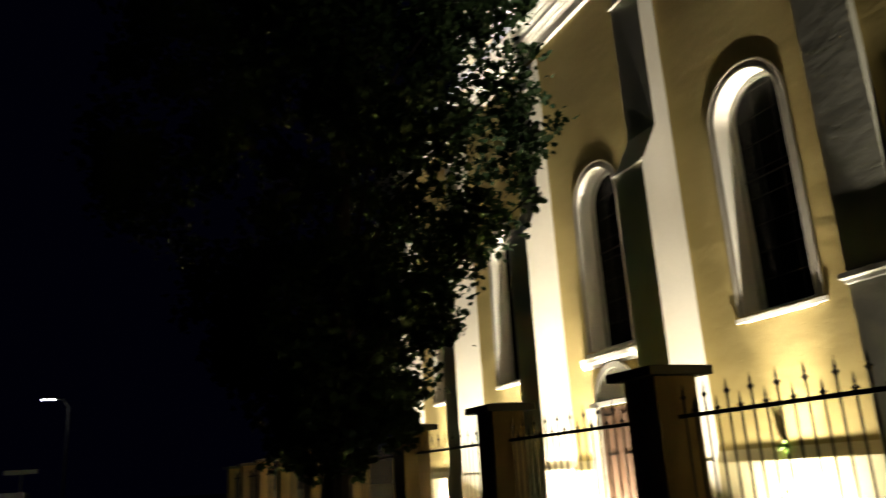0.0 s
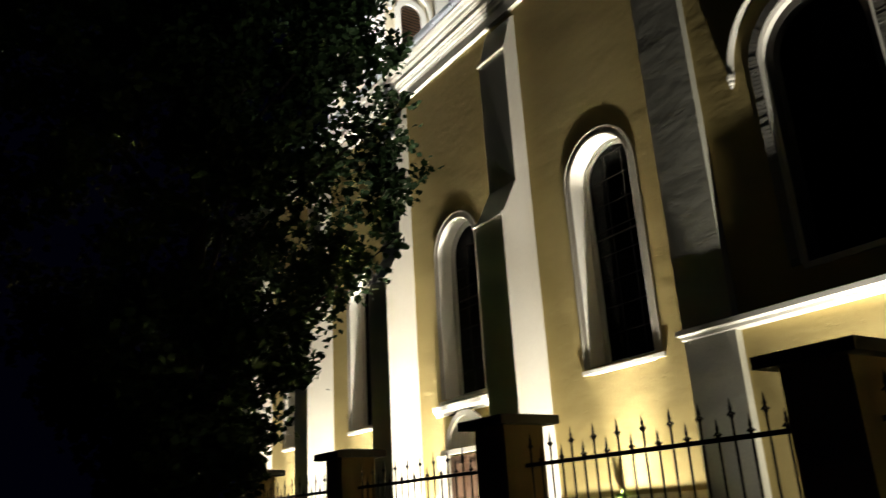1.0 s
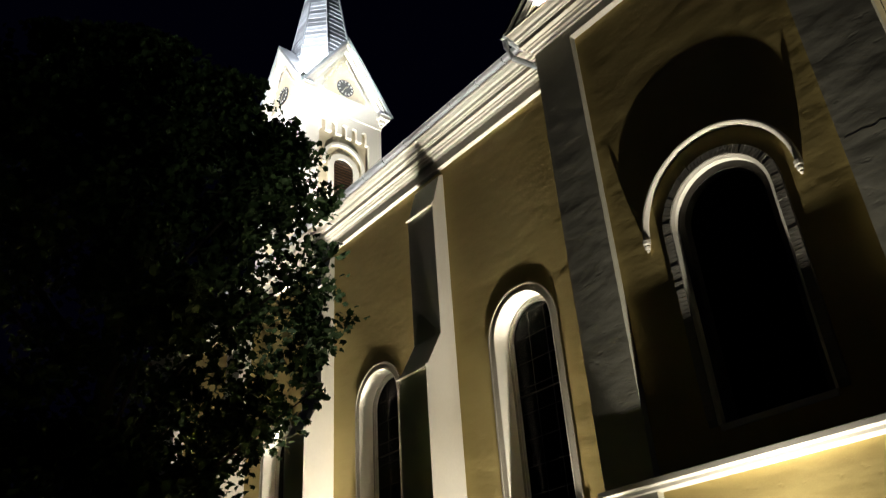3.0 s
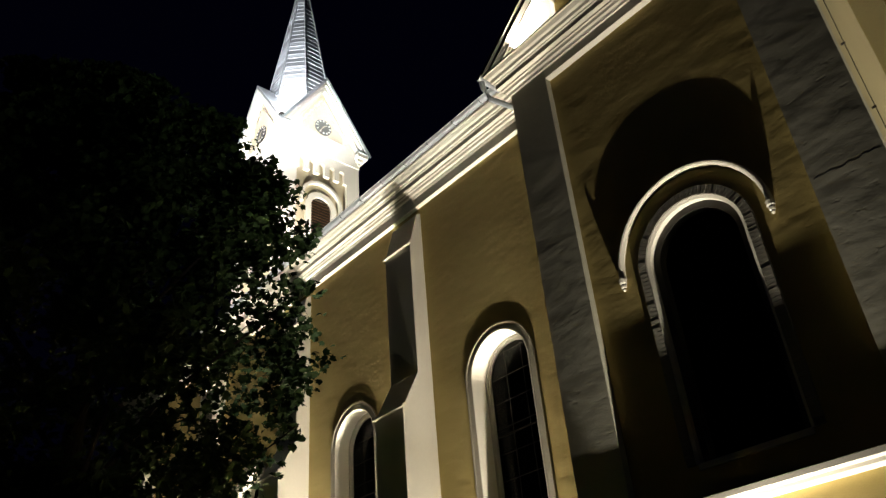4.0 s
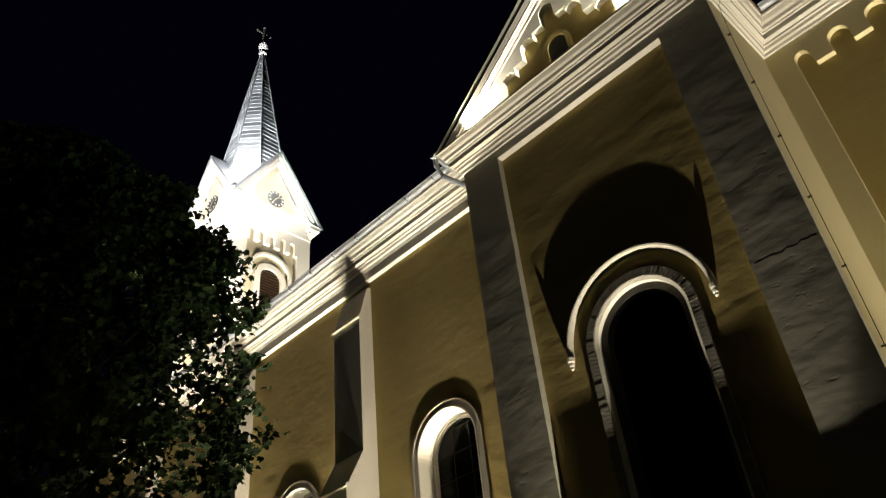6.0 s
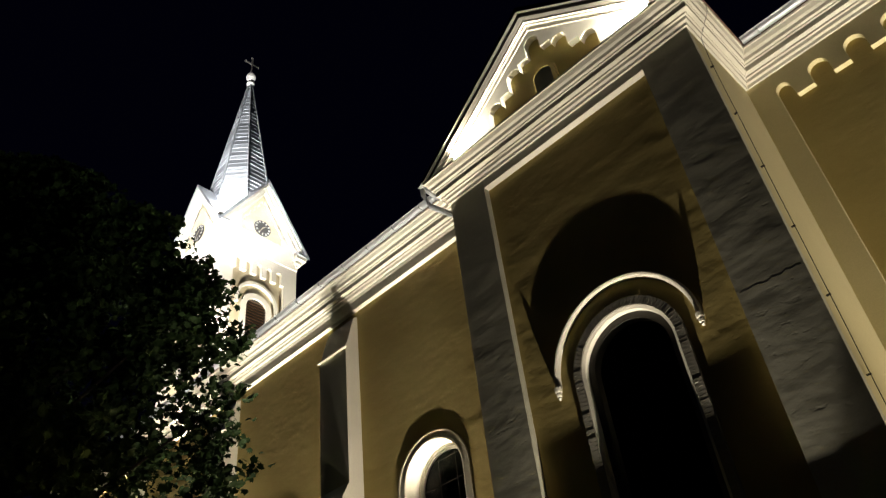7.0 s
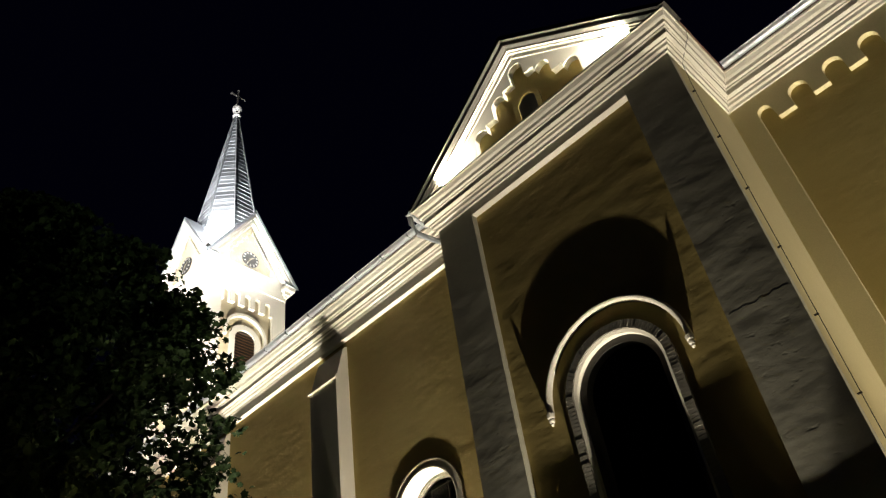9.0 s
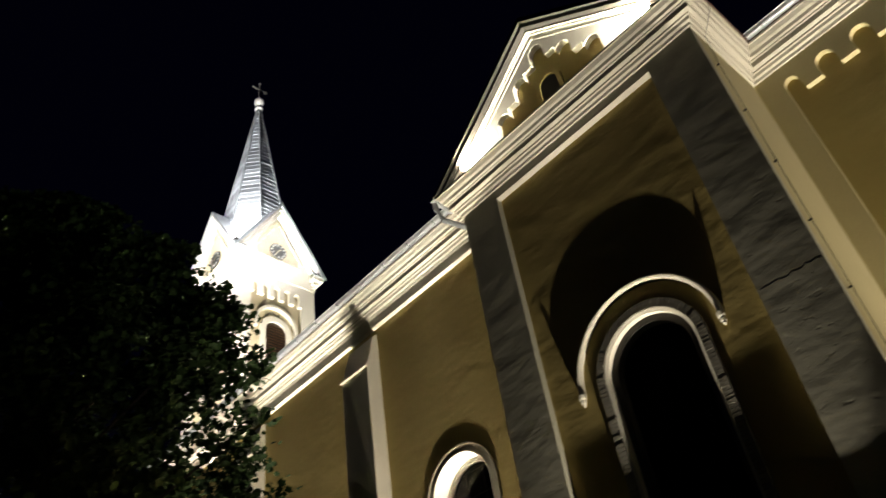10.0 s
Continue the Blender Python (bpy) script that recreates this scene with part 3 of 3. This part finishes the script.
part("shaft", boxes((-HB + 0.16, HB - 0.16, -HB + 0.16, HB - 0.16, 0, 26.0)), TOWERY, tower)
for sx in (-1, 1):
    for sy in (-1, 1):
        a, b, c, d = sx * PH, sx * HB, sy * PH, sy * HB
        part("corner_pilaster", boxes((min(a, b), max(a, b), min(c, d), max(c, d), 0, 25.2)), TOWERW, tower)
EZ, GH, OV = 26.0, 29.75, 2.48
for k in range(4):
    bm = bmesh.new()
    box(bm, -PH, PH, -HB, -HB + 0.17, 24.95, 25.2)
    r, z_s, z_b = 0.135, 24.53, 24.0
    for i in range(5):
        w = 2 * PH / 5
        cxa = -PH + w * (i + 0.5)
        pts = [(cxa - w / 2, 24.95), (cxa - w / 2, z_b), (cxa - r, z_b)] + arch_line(cxa, z_s, r, z_s, 10) + [(cxa + r, z_b), (cxa + w / 2, z_b), (cxa + w / 2, 24.95)]
        prism(bm, pts, -HB, -HB + 0.17)
    part("arched_frieze", side(bm, k), TOWERW, tower)
    hood = part("hood_mould", side(arch_band(bmesh.new(), 0, 22.5, 0.95, 1.09, 22.2, -HB + 0.02, -HB + 0.17, 28), k), TOWERW, tower)
    win = part("belfry_window", side(arch_band(bmesh.new(), 0, 22.2, 0.52, 0.80, 19.0, -HB + 0.06, -HB + 0.17, 24), k), TOWERW, tower, "round-arched belfry opening with brown louvres")
    part("backing", side(prism(bmesh.new(), arch_line(0, 22.2, 0.53, 19.0, 20), -HB + 0.150, -HB + 0.158), k), DARKM, win)
    for i in range(24):
        z = 19.1 + 0.15 * i
        h = 0.5 if z < 22.2 else math.sqrt(max(0.0, 0.51 ** 2 - (z - 22.2) ** 2))
        if h > 0.08:
            bm = bmesh.new()
            prism_x(bm, [(-HB + 0.075, z - 0.05), (-HB + 0.085, z - 0.05), (-HB + 0.145, z + 0.05), (-HB + 0.135, z + 0.05)], -h, h)
            part("louvre", side(bm, k), WOOD, win)
    # cornice under the eaves and the gable with its clock
    bm = prism(bmesh.new(), [(-OV + 0.1, 25.95), (0, GH - 0.2), (OV - 0.1, 25.95)], -HB - 0.02, -HB + 0.2)
    g = part("gable", side(bm, k), TOWERW, tower, "white gable with stepped ornament and clock")
    box_m = boxes((-1.12, 1.12, -HB - 0.09, -HB - 0.02, 26.14, 26.22), (-1.06, 1.06, -HB - 0.06, -HB - 0.02, 26.22, 26.28))
    part("moulding", side(box_m, k), TOWERW, g)
    panel = prism(bmesh.new(), [(-1.12, 26.3), (-1.12, 27.1), (0, 28.95), (1.12, 27.1), (1.12, 26.3)], -HB - 0.035, -HB - 0.02)
    part("gable_panel", side(panel, k), TOWERY, g)
    for s in (-1, 1):
        for i in range(5):
            x0, z0 = s * (0.06 + 0.25 * i), 28.50 - 0.41 * i
            bm = prism(bmesh.new(), [(x0, z0 + 0.06), (x0, z0 - 0.10), (x0 + s * 0.16, z0 - 0.10), (x0 + s * 0.16, z0 - 0.41), (x0 + s * 0.25, z0 - 0.41), (x0 + s * 0.25, z0 - 0.35)], -HB - 0.10, -HB - 0.037)
            part("step_ornament", side(bm, k), TOWERW, g)
    for o0, o1, out in ((0, 0.10, 0.42), (0.10, 0.22, 0.34), (0.22, 0.40, 0.22)):
        kk = math.hypot(OV, GH - EZ) / OV
        def at(o):
            return [(-OV + o * 1.2, EZ - 0.05), (0, GH - o * kk), (OV - o * 1.2, EZ - 0.05)]
        part("raking_cornice", side(prism(bmesh.new(), at(o0) + at(o1)[::-1], -HB - out, -HB + 0.2), k), TOWERW if o0 else ZINC, g)
    clock = part("clock", side(prism(bmesh.new(), [(0.45 * math.cos(2 * math.pi * i / 32), 26.80 + 0.45 * math.sin(2 * math.pi * i / 32)) for i in range(32)], -HB - 0.10, -HB - 0.02), k), DARKM, g, "round black clock face with white marks")
    for i in range(12):
        a = 2 * math.pi * i / 12
        u, w = Vector((math.sin(a), math.cos(a))), Vector((math.cos(a), -math.sin(a)))
        q = [u * 0.31 + w * 0.03, u * 0.41 + w * 0.04, u * 0.41 - w * 0.04, u * 0.31 - w * 0.03]
        part("hour_mark", side(prism(bmesh.new(), [(p.x, 26.80 + p.y) for p in q], -HB - 0.108, -HB - 0.10), k), WHITEM, clock)
    for a, ln in ((0.9, 0.22), (3.7, 0.34)):
        u, w = Vector((math.sin(a), math.cos(a))), Vector((math.cos(a), -math.sin(a)))
        q = [u * -0.06 + w * 0.03, u * ln + w * 0.015, u * ln - w * 0.015, u * -0.06 - w * 0.03]
        part("pointer", side(prism(bmesh.new(), [(p.x, 26.80 + p.y) for p in q], -HB - 0.125, -HB - 0.112), k), GILT, clock)
part("cornice_band", boxes((-HB - 0.03, HB + 0.03, -HB - 0.03, HB + 0.03, 25.2, 25.96)), TOWERW, tower)
for sx in (-1, 1):
    for sy in (-1, 1):
        bm = bmesh.new()
        for out, inn, z0, z1 in ((0.08, 0.10, 25.40, 25.55), (0.18, 0.16, 25.55, 25.75), (0.34, 0.24, 25.75, 25.95)):
            a, b, c, d = sx * (HB - inn), sx * (HB + out), sy * (HB - inn), sy * (HB + out)
            box(bm, min(a, b), max(a, b), min(c, d), max(c, d), z0, z1)
        part("eave_corbel", bm, TOWERW, tower, "stepped white corbel under the eave corner")
# crossing gable roofs: two slopes behind each gable, meeting in valleys over the corners
for k in range(4):
    bm = bmesh.new()
    for s in (-1, 1):
        rim = [(0, 0, GH + 0.06), (0, -OV, GH + 0.06), (s * (OV + 0.03), -OV, EZ - 0.03)]
        top = [bm.verts.new(p) for p in rim]
        low = [bm.verts.new((x, y, z - 0.13)) for x, y, z in rim]
        bm.faces.new(top)
        bm.faces.new(low[::-1])
        for i in range(3):
            j = (i + 1) % 3
            bm.faces.new((top[j], top[i], low[i], low[j]))
    part("gable_roof", side(bm, k), ZINC, tower, "grey sheet-metal cross roof")

part("floodlight", boxes((2.34, 2.50, -2.50, -2.34, 26.14, 26.28), (2.39, 2.45, -2.45, -2.39, 25.9, 26.14)), IRON, tower, "small black floodlight in the roof valley")

# spire of lapped metal sheets on an octagon
def spire_r(z):
    return 1.78 - (z - 29.0) * (1.78 - 0.10) / (39.5 - 29.0)


bm = bmesh.new()
ang = [math.pi / 8 + math.pi / 4 * i for i in range(8)]
rows = [[bm.verts.new((r * math.cos(a), r * math.sin(a), z)) for a in ang] for r, z in ((2.15, 27.2), (1.86, 28.6), (spire_r(29.4) - 0.03, 29.4), (spire_r(39.5) - 0.03, 39.5))]
for p, q in zip(rows, rows[1:]):
    for i in range(8):
        bm.faces.new((p[i], p[(i + 1) % 8], q[(i + 1) % 8], q[i]))
bm.faces.new(rows[-1])
bm.faces.new(rows[0][::-1])
spire = part("spire", bm, SPIREM, tower, "slender octagonal spire clad in grey metal sheets")
rng = random.Random(9)
zc = 28.9
while zc < 39.2:
    h = 0.34
    for i in range(8):
        a0, a1 = ang[i], ang[(i + 1) % 8]
        r0, r1 = spire_r(zc) + 0.028, spire_r(zc + h) + 0.004
        c0, c1 = Vector((math.cos(a0), math.sin(a0), 0)), Vector((math.cos(a1), math.sin(a1), 0))
        lift = [rng.uniform(-0.006, 0.010) for _ in range(2)]
        bm = bmesh.new()
        v = [bm.verts.new(c0 * (r0 + lift[0]) + Vector((0, 0, zc))), bm.verts.new(c1 * (r0 + lift[1]) + Vector((0, 0, zc))),
             bm.verts.new(c1 * r1 + Vector((0, 0, zc + h))), bm.verts.new(c0 * r1 + Vector((0, 0, zc + h))),
             bm.verts.new(c0 * (r0 - 0.05) + Vector((0, 0, zc))), bm.verts.new(c1 * (r0 - 0.05) + Vector((0, 0, zc)))]
        bm.faces.new(v[:4])
        bm.faces.new((v[0], v[4], v[5], v[1]))
        part("sheet", bm, SPIREM, spire)
    zc += h
for a in ang:
    c = Vector((math.cos(a), math.sin(a), 0))
    part("hip_strip", tube(bmesh.new(), [c * (spire_r(29.0) + 0.02) + Vector((0, 0, 29.0)), c * (spire_r(39.4) + 0.02) + Vector((0, 0, 39.4))], 0.035, 6), ZINC, spire)
part("ball", lathe(bmesh.new(), [(0.14, 39.4), (0.24, 39.5), (0.24, 39.56), (0.12, 39.66), (0.12, 39.86), (0.18, 39.93), (0.27, 40.06), (0.29, 40.2), (0.26, 40.34), (0.15, 40.46), (0.06, 40.52), (0.04, 40.8)], 0, 0, 20), WHITEM, tower, "pale ball on the spire")
bm = boxes((-0.045, 0.045, -0.04, 0.04, 40.6, 42.0), (-0.04, 0.04, -0.42, 0.42, 41.4, 41.49))
for dy, dz in ((-0.42, 41.445), (0.42, 41.445), (0, 42.0)):
    lathe(bm, [(0.02, dz - 0.09), (0.09, dz - 0.03), (0.09, dz + 0.03), (0.02, dz + 0.09)], 0, dy, 8)
part("cross", bm, CAPM, tower, "small metal cross")

# ---- churchyard fence ----
FC = 2.36
PIERS = [-2.36 - 2.88 * k for k in range(-2, 10)]


def pier():
    p = thing("fence_pier", "yellow plastered fence pier with a dark concrete cap", "fence pier", "piers of the churchyard fence")
    part("shaft", boxes((-0.2, 0.2, -0.2, 0.2, 0, 2.26)), PIERM, p)
    bm = boxes((-0.30, 0.30, -0.30, 0.30, 2.26, 2.33))
    v0 = [bm.verts.new((sx * 0.30, sy * 0.30, 2.33)) for sx, sy in ((-1, -1), (1, -1), (1, 1), (-1, 1))]
    v1 = [bm.verts.new((sx * 0.12, sy * 0.12, 2.36)) for sx, sy in ((-1, -1), (1, -1), (1, 1), (-1, 1))]
    for i in range(4):
        bm.faces.new((v0[i], v0[(i + 1) % 4], v1[(i + 1) % 4], v1[i]))
    bm.faces.new(v1)
    part("cap", bm, CAPM, p, "dark overhanging cap")
    part("base", boxes((-0.25, 0.25, -0.25, 0.25, -0.1, 0.45)), PIERM, p)
    return p


first = pier()
first.location = (PIERS[0], 4.11, 0)
for x in PIERS[1:]:
    copy_thing(first, Matrix.Translation((x, 4.11, 0)))


def bar_mesh(top):
    bm = bmesh.new()
    tube(bm, [(0, 0, 0.5), (0, 0, top - 0.12)], 0.009, 6)
    tube(bm, [(0, 0, top - 0.125), (0, 0, top - 0.105)], 0.016, 6)
    v = [bm.verts.new((x, y, z)) for x, y, z in ((0, 0, top - 0.11), (0.015, 0, top - 0.075), (0, 0.008, top - 0.07), (-0.015, 0, top - 0.075), (0, -0.008, top - 0.07), (0, 0, top))]
    for a, b in ((1, 2), (2, 3), (3, 4), (4, 1)):
        bm.faces.new((v[0], v[b], v[a]))
        bm.faces.new((v[5], v[a], v[b]))
    prism(bm, [(-0.030, top - 0.105), (-0.027, top - 0.113), (0, top - 0.095), (0.027, top - 0.113), (0.030, top - 0.105), (0, top - 0.082)], -0.005, 0.005)
    return mesh_of("bar", bm, IRON)


LONG, SHORT = bar_mesh(2.19), bar_mesh(2.08)


def railing():
    f = thing("fence_railing", "black iron railing with spear-headed bars between piers", "railing", "railings of the churchyard fence")
    bm = boxes((-1.24, 1.24, -0.012, 0.012, 1.925, 1.955))
    part("rail", bm, IRON, f)
    part("rail", boxes((-1.24, 1.24, -0.012, 0.012, 0.6, 0.63)), IRON, f)
    part("base_wall", boxes((-1.19, 1.19, -0.15, 0.15, -0.1, 0.5)), PIERM, f)
    for i in range(21):
        b = new("bar", LONG if i % 2 == 0 else SHORT)
        b.parent, b.location = f, (-1.2 + 0.12 * i, 0.022, 0)
    return f


r0 = railing()
r0.location = ((PIERS[0] + PIERS[1]) / 2, 4.11, 0)
for a, b in zip(PIERS[1:], PIERS[2:]):
    copy_thing(r0, Matrix.Translation(((a + b) / 2, 4.11, 0)))


# ---- street tree ----
def street_tree(x, y):
    t = thing("tree", "broad leafy street tree, dark green, standing beside the fence", "tree", at=(x, y, 0))
    rng = random.Random(21)
    bm = tube(bmesh.new(), [(0, 0, -0.1), (0.05, 0.02, 1.0), (0.0, 0.1, 2.2), (0.08, 0.12, 3.6), (0.0, 0.2, 5.4), (-0.1, 0.1, 7.5), (0, 0, 9.6)], 0.24, 12, 0.05)
    part("trunk", bm, BARK, t)
    widths = [(1.6, 0.6), (1.9, 0.95), (2.3, 1.2), (2.8, 1.4), (3.3, 1.85), (4.1, 1.9), (4.5, 2.4), (4.9, 3.0), (5.3, 3.25), (5.8, 3.2), (6.2, 2.9), (7.0, 3.25), (7.6, 2.95), (8.4, 3.25), (8.9, 3.0), (9.5, 2.85), (9.9, 2.5), (10.3, 2.1), (10.5, 1.3), (10.9, 0.8), (11.1, 0.2)]

    def reach(c):
        """Distance from the axis; the upper crown is flattened along the street."""
        flat = 1.0 - 0.6 * min(1.0, max(0.0, (c.z - 5.0) / 3.5))
        u, v = 0.256 * c.x + 0.966 * c.y, (-0.966 * c.x + 0.256 * c.y) / flat
        return math.hypot(u, v)

    def width(z):
        for (z0, w0), (z1, w1) in zip(widths, widths[1:]):
            if z0 <= z <= z1:
                return w0 + (w1 - w0) * (z - z0) / (z1 - z0)
        return 0.0
    tips = []
    for i in range(580):
        z = rng.uniform(1.7, 10.9) if i % 5 != 1 else rng.uniform(8.2, 10.4)
        a = rng.uniform(0, 2 * math.pi)
        r = width(z) * math.sqrt(rng.uniform(0.3, 1.0) if i % 5 else rng.uniform(0.0, 0.4)) * 0.98
        p = Vector((math.cos(a), math.sin(a), z))
        k = r / reach(p)
        tips.append(Vector((p.x * k, p.y * k, z)))
    for p in tips[:45]:
        z0 = max(1.9, p.z - 0.9 * math.hypot(p.x, p.y) - 0.2)
        q = Vector((0.03, 0.1, z0))
        midp = (p + q) / 2 + Vector((rng.uniform(-.2, .2), rng.uniform(-.2, .2), rng.uniform(0, 0.35)))
        part("branch", tube(bmesh.new(), [q, midp, p], 0.055, 6, 0.012), BARK, t)
    verts, faces = [], []
    shape = [(0, 0), (0.22, 0.10), (0.50, 0.32), (0.30, 0.48), (0.36, 0.80), (0.10, 0.72), (0, 1.0), (-0.10, 0.72), (-0.36, 0.80), (-0.30, 0.48), (-0.50, 0.32), (-0.22, 0.10)]
    for p in tips:
        n = rng.randint(110, 170)
        sx = rng.uniform(0.26, 0.46)
        for _ in range(n):
            c = p + Vector((rng.gauss(0, 0.5) * sx, rng.gauss(0, 0.5) * sx, rng.gauss(0, 0.42) * sx))
            d = reach(c)
            if d > width(c.z) * (1.0 + 0.24 * noise.noise(c * 1.6)) + 0.05 * math.sin(c.z * 9 + c.x * 5):
                continue
            if d > width(c.z) * 0.6 and noise.noise(c * 1.5 + Vector((3, 7, 1))) > ((0.32 if c.z < 7.5 else 0.24) if c.z > 2.7 else -0.05):
                continue
            s = rng.uniform(0.08, 0.15)
            m = Euler((rng.gauss(0.2, 0.7), rng.gauss(0, 0.7), rng.uniform(0, 6.28))).to_matrix()
            base = len(verts)
            for u, w in shape:
                verts.append(c + m @ Vector((u * s, (w - 0.5) * s, 0.18 * s * (1 - 4 * u * u) - 0.1 * s)))
            faces.append(tuple(range(base, base + 12)))
    me = bpy.data.meshes.new("crown")
    me.from_pydata([tuple(v) for v in verts], [], faces)
    me.materials.append(LEAF)
    ob = new("crown", me)
    ob.parent = t
    tagged(ob, "ragged crown of small lobed leaves", kind="stuff")


street_tree(-9.8, 2.6)

# ---- street far away ----
lamp = thing("street_lamp", "tall grey street lamp with a lit white head", "street lamp", at=(-46, -2.7, 0))
part("pole", tube(bmesh.new(), [(0, 0.9, -0.1), (0, 0.9, 3), (0, 0.9, 6.2), (0, 0.6, 6.6), (0, 0.2, 6.68)], 0.08, 10, 0.045), IRON, lamp)
part("lamp_head", boxes((-0.18, 0.18, -0.45, 0.3, 6.62, 6.72)), IRON, lamp)
part("diffuser", boxes((-0.15, 0.15, -0.42, 0.2, 6.585, 6.62)), glow("lamp_glow", (0.85, 0.92, 1.0), 60), lamp, "glowing white diffuser")
d = bpy.data.lights.new("street_beam", "AREA")
d.shape, d.size, d.energy, d.color = "DISK", 0.4, 14, (0.85, 0.92, 1.0)
d.spread = 1.7
new("street_beam", d).matrix_world = look((-46, -2.8, 6.55), (-46, -2.8, 0))


# ---- weeds growing in the churchyard behind the railing ----
def weed(x, y, height, spread, count, seed, base=0.02):
    t = thing("weed", "pale green leafy weed behind the railing", "weed", "weeds behind the fence", at=(x, y, base))
    rng = random.Random(seed)
    for i in range(5):
        a, lean = rng.uniform(0, 6.28), rng.uniform(0.2, 1.0) * spread
        tip = Vector((lean * math.cos(a), lean * math.sin(a), height * rng.uniform(0.7, 1.0)))
        stem = part("stem", tube(bmesh.new(), [(0, 0, 0), tip * 0.5 + Vector((0, 0, 0.05)), tip], 0.012, 5, 0.004), WEEDM, t)
        for j in range(count):
            c = tip * rng.uniform(0.35, 1.0)
            s, m = rng.uniform(0.05, 0.11), Euler((rng.gauss(0, 0.7), rng.gauss(0, 0.7), rng.uniform(0, 6.28))).to_matrix()
            bm = bmesh.new()
            v = [bm.verts.new(c + m @ Vector((u * s, w * s, h * s))) for u, w, h in ((0, 0, 0), (0.35, 0.4, 0.1), (0.25, 0.8, 0.1), (0, 1.15, 0), (-0.25, 0.8, 0.1), (-0.35, 0.4, 0.1))]
            bm.faces.new(v)
            part("leaf", bm, WEEDM, stem)


weed(-8.40, YN - 0.04, 0.13, 0.06, 5, 4, 1.64)
weed(-6.6, 6.4, 1.25, 0.45, 12, 6)
weed(-7.1, 6.5, 1.10, 0.45, 10, 12)
weed(-5.9, 6.6, 0.95, 0.45, 10, 15)


# ---- parked vehicles down the street ----
def car(x, y, length, height, paint, label, turn):
    c = thing("car", label, "car", "cars parked down the street", at=(x, y, -0.12))
    c.rotation_euler = (0, 0, radians(turn))
    h, w, l = height, 0.88, length / 2
    outline = [(-l, 0.35), (-l, 0.75), (-l + 0.1, 0.95), (-l + 0.35, h * 0.62), (-l + 0.75, h), (l - 1.9, h), (l - 1.15, h * 0.64), (l - 0.1, h * 0.56), (l, 0.7), (l, 0.35)]
    bm = prism(bmesh.new(), outline, -w, w)
    bmesh.ops.bevel(bm, geom=bm.edges[:], offset=0.06, segments=2, affect="EDGES")
    part("body", bm, paint, c)
    for s in (-1, 1):
        glass = prism(bmesh.new(), [(-l + 0.55, h * 0.68), (-l + 0.85, h - 0.09), (l - 1.95, h - 0.09), (l - 1.4, h * 0.68)], s * w - 0.004, s * w + 0.004)
        part("side_window", glass, DARKM, c)
        for wx in (-l + 0.75, l - 0.8):
            ring = [(wx + 0.32 * math.cos(2 * math.pi * i / 20), 0.32 + 0.32 * math.sin(2 * math.pi * i / 20)) for i in range(20)]
            part("wheel", prism(bmesh.new(), ring, s * w - 0.12, s * w + 0.02), DARKM, c)
        part("headlight", boxes((l - 0.06, l + 0.012, s * 0.62 - 0.16, s * 0.62 + 0.16, 0.62, 0.74)), WHITEM, c)


car(-24.0, 0.75, 4.3, 1.58, CARDARK, "dark parked car with glossy paint", 2)
car(-30.5, 0.6, 4.2, 1.55, CARGREY, "grey parked car with glossy paint", -1)
car(-31.0, -3.2, 5.2, 2.02, CARWHITE, "white parked van across the street", 0)
sign = thing("shop_sign", "small pale sign board on a post", "sign", at=(-42, -3.4, -0.12))
part("post", tube(bmesh.new(), [(0, 0, 0), (0, 0, 3.0)], 0.04, 8), ZINC, sign)
part("board", boxes((-0.03, 0.03, -0.75, 0.65, 2.92, 3.12)), WHITEM, sign)
